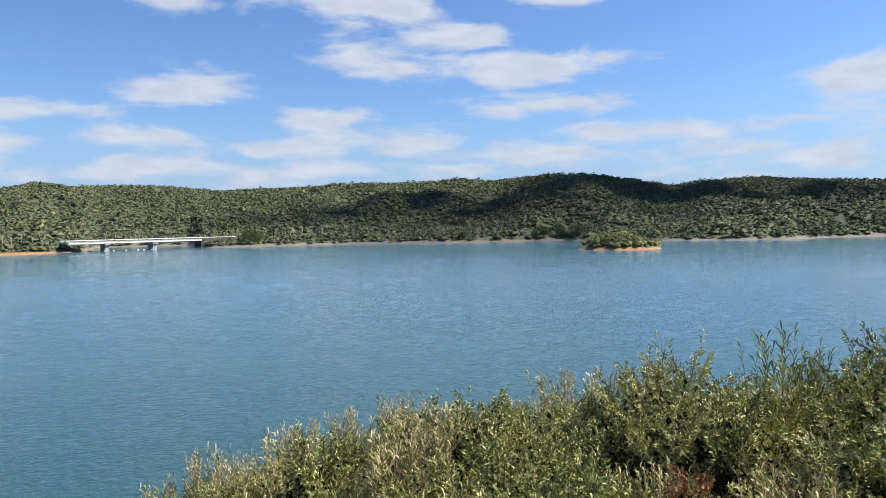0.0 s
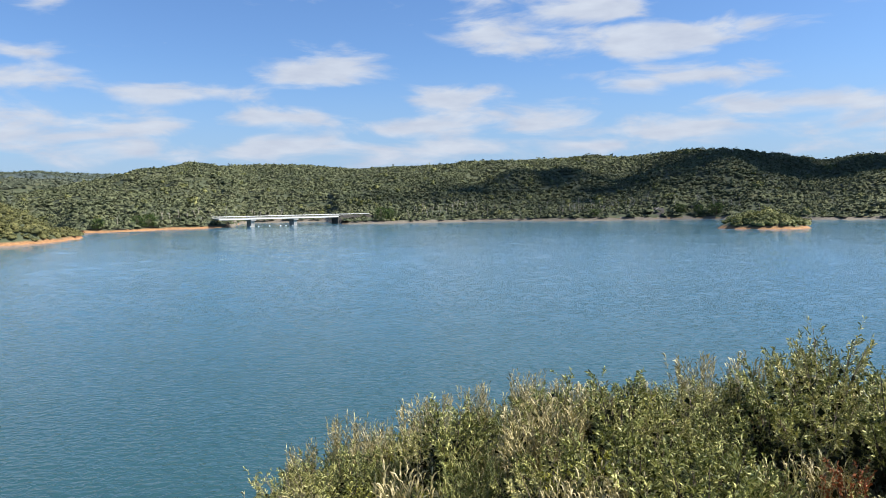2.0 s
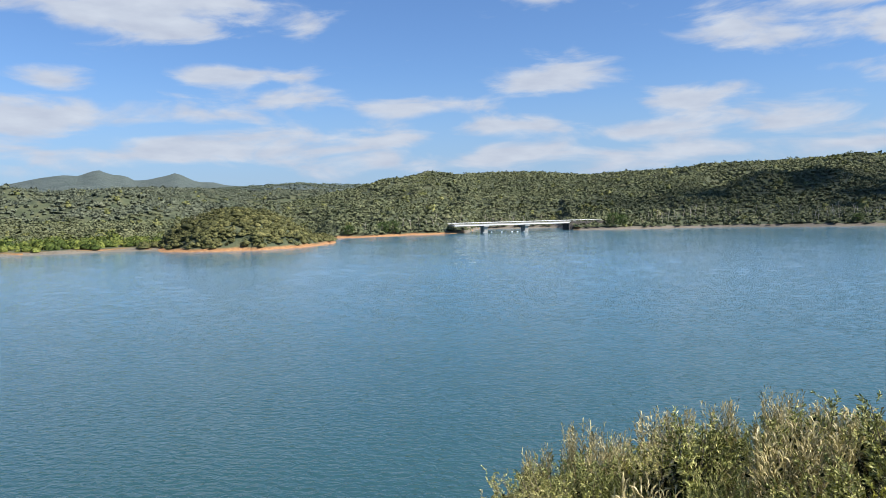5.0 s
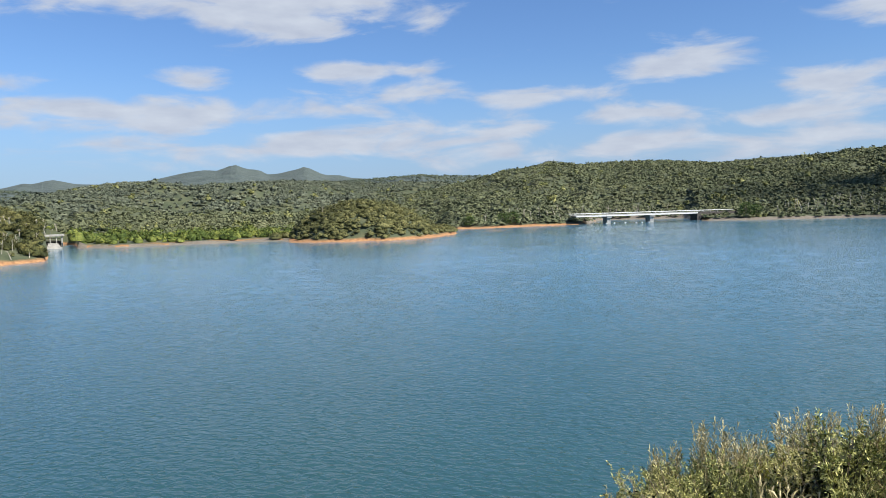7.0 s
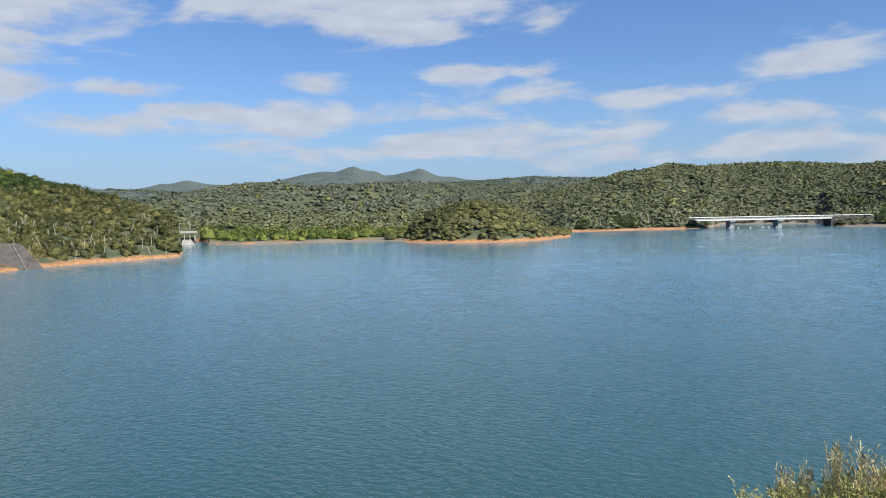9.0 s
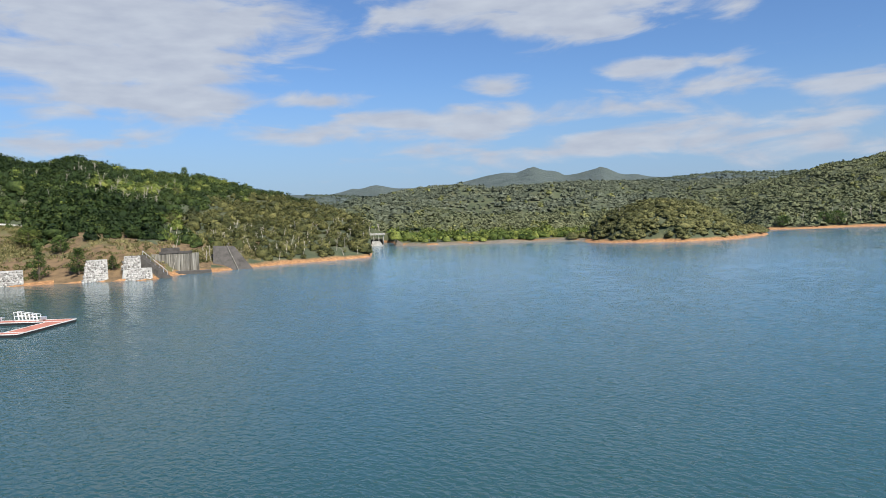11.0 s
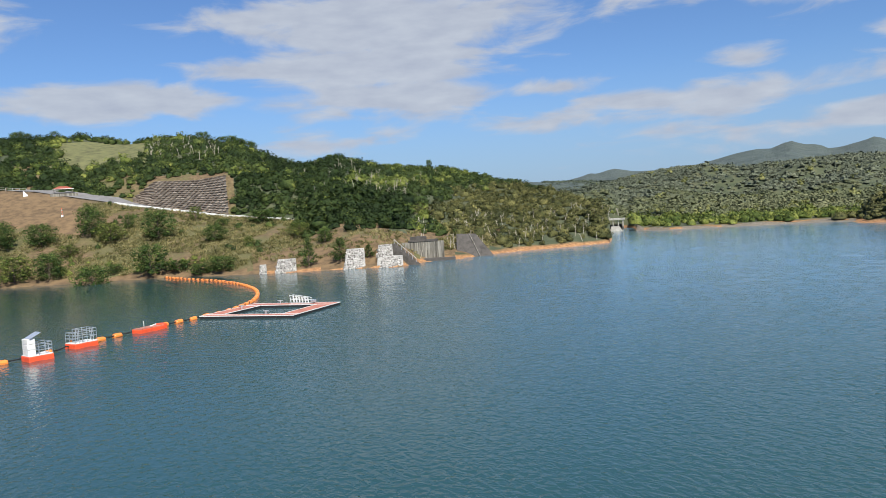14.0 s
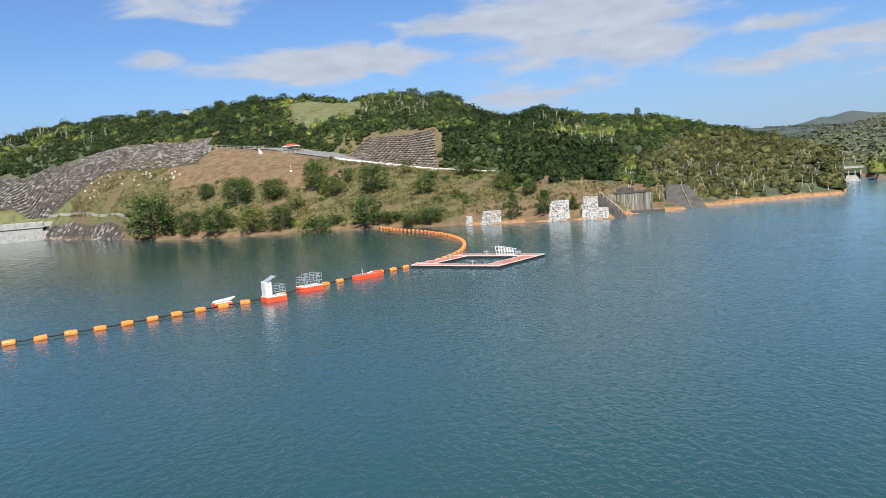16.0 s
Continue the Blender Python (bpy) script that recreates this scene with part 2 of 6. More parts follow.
def build_water(nt, bsdf):
    vec = coords_of(nt)
    turn = nt.nodes.new("ShaderNodeVectorRotate")
    turn.inputs["Angle"].default_value = radians(-18)
    nt.links.new(vec, turn.inputs["Vector"])
    chop = noise_of(nt, scaled(nt, turn.outputs[0], (1.9, 2.7, 1)), 1.0, 2, 0.5, 0.5)
    ripple = noise_of(nt, scaled(nt, turn.outputs[0], (4.2, 6.0, 1)), 1.0, 2, 0.5, 0.4)
    gust = noise_of(nt, scaled(nt, turn.outputs[0], (0.010, 0.028, 1)), 1.0, 3)
    bump_of(nt, bsdf, ripple, 1.0, WAVE_RIPPLE, bump_of(nt, None, chop, 1.0, WAVE_CHOP))
    # sky sheen far out is put into the colour; near water and bay darker
    sep, bay_to_open = nt.nodes.new("ShaderNodeSeparateXYZ"), nt.nodes.new("ShaderNodeMapRange")
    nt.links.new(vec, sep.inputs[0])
    nt.links.new(sep.outputs[1], bay_to_open.inputs["Value"])
    bay_to_open.interpolation_type = "SMOOTHSTEP"
    bay_to_open.inputs["From Min"].default_value, bay_to_open.inputs["From Max"].default_value = -30.0, 75.0
    skylit_water = ramp_of(nt, gust, [(0.3, (0.066, 0.158, 0.222)), (0.7, (0.082, 0.180, 0.248))])
    near_bay_water = ramp_of(nt, gust, [(0.3, (0.015, 0.050, 0.051)), (0.7, (0.022, 0.061, 0.061))])
    # this painted brightness grows with distance from the viewpoint
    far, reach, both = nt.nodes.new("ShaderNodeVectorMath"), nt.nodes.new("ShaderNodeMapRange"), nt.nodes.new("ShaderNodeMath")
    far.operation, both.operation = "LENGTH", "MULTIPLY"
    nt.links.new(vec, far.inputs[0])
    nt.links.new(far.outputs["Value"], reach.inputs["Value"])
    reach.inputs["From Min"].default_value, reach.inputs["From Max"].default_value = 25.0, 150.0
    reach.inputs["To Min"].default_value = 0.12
    # ripple bump fades with distance from the viewpoint, to keep far water bright
    wind = nt.nodes.new("ShaderNodeMapRange")
    nt.links.new(far.outputs["Value"], wind.inputs["Value"])
    wind.inputs["From Min"].default_value, wind.inputs["From Max"].default_value = 35.0, 200.0
    wind.inputs["To Min"].default_value, wind.inputs["To Max"].default_value = 1.0, 0.26
    # and the bay under the hill lies in the lee
    lee, force = nt.nodes.new("ShaderNodeMapRange"), nt.nodes.new("ShaderNodeMath")
    nt.links.new(bay_to_open.outputs[0], lee.inputs["Value"])
    lee.inputs["To Min"].default_value = 0.5
    force.operation = "MULTIPLY"
    nt.links.new(wind.outputs[0], force.inputs[0])
    nt.links.new(lee.outputs[0], force.inputs[1])
    for b in nt.nodes:
        if b.type == "BUMP":
            nt.links.new(force.outputs[0], b.inputs["Strength"])
    nt.links.new(bay_to_open.outputs[0], both.inputs[0])
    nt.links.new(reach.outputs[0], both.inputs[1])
    nt.links.new(mix_of(nt, both.outputs[0], near_bay_water, skylit_water), bsdf.inputs["Base Color"])
    nt.links.new(ramp_of(nt, gust, [(0.3, (0.06,) * 3), (0.7, (0.11,) * 3)]), bsdf.inputs["Roughness"])
    bsdf.inputs["IOR"].default_value = 1.333


WAVE_CHOP, WAVE_RIPPLE = 0.12, 0.012
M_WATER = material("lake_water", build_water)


def build_soil(nt, bsdf):
    vec = coords_of(nt)
    sep = nt.nodes.new("ShaderNodeSeparateXYZ")
    nt.links.new(vec, sep.inputs[0])
    a, b = noise_of(nt, vec, 0.12, 6), noise_of(nt, vec, 1.4, 5)
    green = ramp_of(nt, a, [(0.3, (0.032, 0.044, 0.020)), (0.5, (0.054, 0.066, 0.032)), (0.7, (0.090, 0.090, 0.042))])
    clay = ramp_of(nt, b, [(0.3, (0.17, 0.085, 0.036)), (0.55, (0.31, 0.160, 0.066)), (0.75, (0.42, 0.255, 0.125))])
    jag = nt.nodes.new("ShaderNodeMath")
    jag.operation = "MULTIPLY_ADD"
    nt.links.new(a, jag.inputs[0])
    jag.inputs[1].default_value = -1.6
    nt.links.new(sep.outputs[2], jag.inputs[2])
    rim = nt.nodes.new("ShaderNodeMapRange")
    nt.links.new(jag.outputs[0], rim.inputs["Value"])
    rim.inputs["From Min"].default_value, rim.inputs["From Max"].default_value = -0.3, 0.4
    nt.links.new(mix_of(nt, rim.outputs[0], clay, green), bsdf.inputs["Base Color"])
    bsdf.inputs["Roughness"].default_value = 0.95
    bump_of(nt, bsdf, b, 0.6, 0.3)


M_SOIL = material("clay_soil_and_scrub", build_soil)


def build_stained(nt, bsdf):
    """Old concrete with dark runs down its face."""
    vec = coords_of(nt)
    run, blot = noise_of(nt, scaled(nt, vec, (2.2, 2.2, 0.16)), 1.0, 5), noise_of(nt, vec, 0.5, 4)
    col = ramp_of(nt, run, [(0.32, (0.075, 0.068, 0.055)), (0.5, (0.19, 0.18, 0.155)), (0.68, (0.33, 0.315, 0.28))])
    nt.links.new(mix_of(nt, blot, col, mix_of(nt, 1.0, col, (0.6, 0.58, 0.5), "MULTIPLY")), bsdf.inputs["Base Color"])
    bsdf.inputs["Roughness"].default_value = 0.9
    bump_of(nt, bsdf, run, 0.4, 0.05)


M_STAINED = material("stained_concrete", build_stained)


def build_gravel(nt, bsdf):
    vec = coords_of(nt)
    a, b = noise_of(nt, vec, 0.2, 5), noise_of(nt, vec, 2.2, 5)
    col = ramp_of(nt, b, [(0.3, (0.09, 0.080, 0.064)), (0.55, (0.175, 0.155, 0.125)), (0.75, (0.31, 0.28, 0.23))])
    nt.links.new(mix_of(nt, a, col, mix_of(nt, 1.0, col, (0.75, 0.7, 0.6), "MULTIPLY")), bsdf.inputs["Base Color"])
    bsdf.inputs["Roughness"].default_value = 0.95
    bump_of(nt, bsdf, b, 0.7, 0.3)


def build_dry(nt, bsdf):
    vec = coords_of(nt)
    a, b, c = noise_of(nt, vec, 0.06, 5), noise_of(nt, vec, 0.9, 5), noise_of(nt, vec, 5.0, 4)
    tan = ramp_of(nt, b, [(0.3, (0.070, 0.046, 0.022)), (0.55, (0.125, 0.084, 0.042)), (0.75, (0.20, 0.145, 0.075))])
    olive = ramp_of(nt, c, [(0.3, (0.05, 0.052, 0.018)), (0.7, (0.135, 0.122, 0.046))])
    nt.links.new(mix_of(nt, ramp_of(nt, a, [(0.42, (0, 0, 0)), (0.58, (1, 1, 1))]), tan, olive), bsdf.inputs["Base Color"])
    bsdf.inputs["Roughness"].default_value = 0.95
    bump_of(nt, bsdf, b, 0.7, 0.25)


M_GRAVEL = material("grey_shore_gravel", build_gravel)
M_DRY = material("dry_grass_and_earth", build_dry)
M_MEADOW = plain("hill_meadow_grass", (0.125, 0.128, 0.048), 0.95, vary=0.5, scale=0.35, bump=0.6)
M_EARTH = plain("bare_brown_earth", (0.155, 0.102, 0.050), 0.95, vary=0.5, scale=0.45, bump=0.7)
M_FOREST = leaf_material("forest_leaves", [(0.25, (0.010, 0.020, 0.006)), (0.43, (0.026, 0.046, 0.011)),
                                           (0.58, (0.046, 0.070, 0.016)), (0.68, (0.092, 0.120, 0.027)), (0.82, (0.24, 0.25, 0.06))], speckle=0.22, mottle=1.6)
# far and hill woods: haze is put into paler, greyer leaf colours
M_FARWOOD = leaf_material("far_leaves_hazed", [(0.25, (0.058, 0.072, 0.044)), (0.42, (0.086, 0.102, 0.058)), (0.55, (0.116, 0.130, 0.072)), (0.68, (0.146, 0.156, 0.086)), (0.85, (0.21, 0.21, 0.11))], 0.07, 0.85, 0.0, 0.05, 0.15, 1.1)
M_HILLWOOD = leaf_material("hill_leaves_hazed", [(0.25, (0.066, 0.080, 0.060)), (0.45, (0.092, 0.108, 0.078)), (0.6, (0.118, 0.134, 0.094)), (0.85, (0.17, 0.18, 0.12))], 0.05, 0.9, 0.0, 0.05, 0.15, 0.7)
M_POINT = leaf_material("windswept_leaves", [(0.25, (0.018, 0.024, 0.008)), (0.5, (0.060, 0.066, 0.020)), (0.78, (0.19, 0.178, 0.062))], 0.3, mottle=1.8)
M_HUMP = leaf_material("olive_point_leaves", [(0.25, (0.040, 0.046, 0.018)), (0.5, (0.092, 0.096, 0.034)), (0.78, (0.20, 0.19, 0.072))], 0.3, mottle=1.6)
M_BRIGHT = leaf_material("young_leaves", [(0.25, (0.026, 0.052, 0.009)), (0.5, (0.076, 0.108, 0.021)), (0.75, (0.22, 0.245, 0.055))], speckle=0.3, mottle=1.8)
M_LIME = leaf_material("yellow_olive_leaves", [(0.25, (0.075, 0.088, 0.028)), (0.5, (0.145, 0.158, 0.054)), (0.75, (0.25, 0.25, 0.095))], speckle=0.3, mottle=1.2)
M_PINE = leaf_material("pine_needles", [(0.25, (0.010, 0.027, 0.005)), (0.5, (0.031, 0.062, 0.013)), (0.75, (0.115, 0.155, 0.035))], 0.5, speckle=0.34)
M_YELLOW = leaf_material("yellowing_leaves", [(0.25, (0.10, 0.12, 0.02)), (0.5, (0.24, 0.24, 0.04)), (0.75, (0.42, 0.38, 0.07))], 0.9, 0.6, 0.2, 0.22)
M_RUST = leaf_material("rusty_leaves", [(0.25, (0.14, 0.05, 0.02)), (0.5, (0.28, 0.09, 0.04)), (0.75, (0.36, 0.16, 0.07))], 0.9)
M_TUFT = leaf_material("bank_reeds", [(0.25, (0.042, 0.047, 0.016)), (0.5, (0.115, 0.112, 0.040)), (0.75, (0.29, 0.25, 0.115))], 0.25, speckle=0.34)
M_CONCRETE = plain("concrete", (0.33, 0.325, 0.30), 0.85, vary=0.35, scale=0.8, bump=0.3)
M_DARKCON = plain("weathered_concrete", (0.075, 0.068, 0.06), 0.9, vary=0.45, scale=0.9, bump=0.4)
# the few pale slope blocks stand for tops lit by the sun
M_BLOCK = block_material("slope_blocks", [(0.0, (0.07, 0.058, 0.047)), (0.55, (0.135, 0.114, 0.092)), (0.86, (0.20, 0.175, 0.145)), (0.95, (0.42, 0.41, 0.38))])
M_WALLBLOCK = block_material("retaining_wall_blocks", [(0.0, (0.085, 0.066, 0.05)), (0.5, (0.15, 0.118, 0.09)), (0.85, (0.205, 0.165, 0.13)), (0.96, (0.26, 0.22, 0.18))])
M_WHITE = plain("white_paint", (0.66, 0.66, 0.63), 0.5, vary=0.15, scale=1.5)
M_STONE = block_material("pale_stones", [(0.0, (0.16, 0.15, 0.14)), (0.4, (0.34, 0.33, 0.31)), (0.8, (0.50, 0.485, 0.46)), (0.97, (0.60, 0.585, 0.56))])
M_ASPHALT = plain("asphalt", (0.17, 0.165, 0.16), 0.9, vary=0.25, scale=0.5, bump=0.3)
M_ORANGE = plain("orange_plastic", (0.80, 0.235, 0.045), 0.45, vary=0.22, scale=1.6)
M_RED = plain("red_orange_paint", (0.78, 0.09, 0.03), 0.5, vary=0.2, scale=1.5)
M_DECK = plain("red_brown_decking", (0.42, 0.16, 0.11), 0.8, vary=0.3, scale=0.9, bump=0.3)
M_BLACK = plain("black_rubber", (0.015, 0.015, 0.016), 0.7, vary=0.3)
M_STEEL = plain("galvanised_steel", (0.62, 0.64, 0.66), 0.4, 0.7, vary=0.2, scale=4)
M_PANEL = plain("solar_glass", (0.30, 0.33, 0.38), 0.12, 0.0, vary=0.2)
M_TILE = plain("red_roof_tiles", (0.30, 0.075, 0.045), 0.75, vary=0.3, scale=2)
M_FAR = material("far_canopy_hazed", build_canopy)
M_SHRUB = leaf_material("shrub_leaves", [(0.25, (0.024, 0.038, 0.009)), (0.48, (0.165, 0.180, 0.044)), (0.72, (0.58, 0.56, 0.21))], 0.9, 0.5, 0.10, 0.3, 0.42)
M_OLIVE = leaf_material("olive_leaves", [(0.25, (0.055, 0.064, 0.018)), (0.48, (0.27, 0.265, 0.075)), (0.72, (0.68, 0.62, 0.29))], 0.9, 0.5, 0.10, 0.3, 0.4)
M_STRAW = leaf_material("dry_reed", [(0.25, (0.12, 0.10, 0.04)), (0.5, (0.36, 0.305, 0.14)), (0.78, (0.66, 0.57, 0.34))], 1.2, speckle=0.45)
M_TWIG = plain("grey_pink_twigs", (0.30, 0.235, 0.18), 0.85, vary=0.35, scale=4, bump=0.3)
M_BARK = plain("bark", (0.12, 0.09, 0.065), 0.9, vary=0.4, scale=4, bump=0.5)
# forest leaves darkened, the hillside's shade put into their colour
M_SHADED_WOOD = leaf_material("shaded_forest_leaves", [(0.25, (0.006, 0.013, 0.004)), (0.45, (0.014, 0.029, 0.006)), (0.62, (0.030, 0.052, 0.011)), (0.82, (0.09, 0.115, 0.028))], speckle=0.22, mottle=1.6)
# range woods: distance haze is put into the bluish grey-green
M_RANGE = leaf_material("range_leaves_hazed", [(0.25, (0.052, 0.068, 0.050)), (0.5, (0.080, 0.100, 0.072)), (0.8, (0.125, 0.142, 0.096))], 0.03, 0.9, 0.0, 0.05, 0.2, 0.5)
# near-black leaf colour that holds the shade of gaps inside shrubs
M_HEART_SHADE = leaf_material("old_leaves", [(0.3, (0.010, 0.014, 0.005)), (0.7, (0.036, 0.038, 0.014))], 1.0, 0.8, 0.0, 0.1)
M_PALE = plain("bleached_wood", (0.34, 0.31, 0.25), 0.85, vary=0.3, scale=2)

# ---- ground ----
def table(rows):
    xs, ys = zip(*rows)
    return lambda a: np.interp(a, xs, ys)


# shore of the lake: bearing, distance
SHORE = table([(-180, 20), (-110, 20), (-75, 60), (-60, 330), (-45, 470), (-31, 479), (-27.6, 452), (-25, 414), (-21.5, 406), (-16, 404), (-9.8, 424),
               (0, 408), (7, 420), (13, 408), (16, 405), (18.0, 412), (18.8, 470), (25.0, 470), (26.0, 392), (26.8, 386), (31, 375), (33.2, 360), (36.2, 356),
               (37.5, 420), (39, 430), (44, 330), (48, 285), (49.2, 280), (54.5, 283), (60.6, 277), (63.5, 290), (63.7, 340), (64.95, 340),
               (65.25, 212), (67.6, 204), (71, 199), (74, 190), (76, 181), (79.5, 175), (81.3, 164), (83.3, 165), (85.7, 169), (90, 171),
               (95, 180), (98.7, 190), (105.9, 200), (110, 208), (116.2, 232), (117, 250), (122.5, 318), (130, 330), (145, 160), (160, 40), (180, 20)])
# ridge lines: bearing, height in degrees, distance
FRONT = [(-90, 2.0, 760), (-45, 2.1, 740), (-30.6, 2.3, 700), (-26.9, 2.55, 690), (-23, 2.8, 690), (-19.2, 2.7, 680), (-17.2, 2.38, 660), (-14, 3.0, 620),
         (-11.1, 3.45, 610), (-7.7, 3.45, 620), (-3.8, 3.06, 700), (-0.7, 3.2, 720), (5.8, 2.95, 760), (12.2, 2.7, 790), (16.3, 2.5, 800),
         (20.6, 2.9, 780), (24, 2.93, 780), (26.4, 2.8, 770), (28.6, 3.12, 760), (31, 2.6, 740), (34.3, 1.9, 700), (38, 1.2, 680), (43, 0.2, 650), (46, -1, 600)]
VALLEY = [(30, 0.8, 900), (36, 1.5, 900), (39.6, 1.9, 900), (41.3, 1.8, 900), (44, 1.95, 900), (46.5, 2.08, 900), (49.1, 2.2, 900), (51.6, 2.15, 880), (53.3, 2.0, 860), (55, 1.7, 840),
          (56.2, 1.64, 830), (57.4, 1.92, 820), (58.5, 2.2, 810), (60.1, 2.25, 800), (61.6, 2.1, 790), (63.1, 1.88, 790), (64.6, 1.6, 780), (66.1, 1.12, 770), (67.5, 0.85, 760), (75, 0.4, 760)]
BACK = [(20, 1.6, 1500), (31, 2.2, 1500), (34.3, 2.27, 1500), (38.8, 2.45, 1500), (40.3, 2.33, 1500), (43.9, 2.2, 1550), (46, 2.0, 1600), (52, 1.7, 1600),
        (60, 1.4, 1600), (64, 1.6, 1600), (67.5, 1.8, 1600), (75, 2.0, 1600), (90, 1.8, 1600)]
PEAKS = [(36, 1.6, 2900), (41.8, 2.25, 2900), (43.9, 2.43, 2900), (44.8, 2.66, 2900), (45.9, 2.68, 2900), (46.3, 2.86, 2900), (46.9, 3.18, 2900), (47.4, 3.36, 2900), (48, 3.15, 2900), (48.6, 3.03, 2900),
         (49.3, 2.87, 2900), (50.1, 2.8, 2900), (50.5, 3.06, 2900), (51, 3.2, 2900), (51.4, 3.2, 2900), (52, 3.38, 2900), (52.5, 3.6, 2900), (53, 3.43, 2900), (53.7, 3.15, 2900), (54.7, 3.2, 2900),
         (55.3, 3.12, 2900), (56.5, 2.89, 2950), (58.5, 2.49, 3000), (60.5, 2.27, 3100), (63.1, 2.26, 3200), (64, 2.46, 3200), (64.7, 2.59, 3200), (65.8, 2.28, 3200), (66.3, 2.36, 3200), (67.4, 2.06, 3200),
         (68.5, 1.88, 3200), (70, 1.75, 3200), (80, 1.6, 3200), (100, 1.4, 3200)]
LEFT = [(62.8, -2.5, 225), (64.2, -1.4, 228), (65.4, -0.6, 236), (67.2, 0.2, 255), (70, 1.25, 290), (73.7, 2.25, 320), (77.2, 3.3, 350), (81.7, 3.7, 330), (83.7, 4.1, 315),
        (85.8, 4.72, 305), (88.4, 4.15, 320), (90.9, 5.1, 330), (92.6, 5.85, 335), (96.9, 6.6, 340), (100.7, 6.3, 350), (103, 6.7, 355), (105.7, 6.68, 360),
        (109, 6.38, 370), (111.4, 5.95, 385), (114.5, 5.85, 400), (117.5, 5.65, 415), (121, 5.4, 425), (123.7, 4.7, 430), (130, 4.0, 440), (150, 2.0, 440), (170, 0.5, 440)]
EYE_Z = 11.0


def ridge(rows):
    az = [row[0] for row in rows]
    far = table([(row[0], row[2]) for row in rows])
    high = table([(row[0], EYE_Z + row[2] * math.tan(radians(row[1]))) for row in rows])
    return az[0], az[-1], far, high


R_FRONT, R_VALLEY, R_BACK, R_PEAKS, R_LEFT = ridge(FRONT), ridge(VALLEY), ridge(BACK), ridge(PEAKS), ridge(LEFT)
# the road on the left bank: bearing, distance, height
ROAD_R = table([(80, 222), (89.2, 226), (94.3, 236), (100.3, 246), (103.6, 255), (106.5, 266), (112, 285), (118, 300), (126, 330)])
ROAD_Z = table([(80, 10), (85, 11), (89.2, 12.1), (94.3, 14.7), (100.3, 19.4), (103.6, 22.7), (106.5, 26.0), (110, 28), (126, 20)])
CUT = table([(84, 0.5), (92, 0.85), (94, 0.95), (99, 0.66), (103, 0.35), (122, 0.3)])
BUSH_Z = table([(-180, 9.3), (-60, 7.6), (-30, 6.2), (-20, 5.6), (-14, 5.42), (-8, 5.1), (-3, 4.96), (3, 4.66), (10, 4.06), (18, 3.4), (22, 2.8), (24.5, 1.8), (26, 0.8), (29, -1.5), (130, -1.5), (150, 9.3), (180, 9.3)])


def smooth(v):
    v = np.clip(v, 0, 1)
    return v * v * (3 - 2 * v)


def rolling(x, y, size, seed):
    """Cheap rolling relief between -1 and 1."""
    rng = np.random.RandomState(seed)
    out = 0
    for k in range(6):
        a, p = rng.uniform(0, 2 * math.pi, 2)
        w = 2 * math.pi / size * rng.uniform(0.6, 1.7)
        out = out + np.sin((x * math.cos(a) + y * math.sin(a)) * w + p)
    return out / 3.5


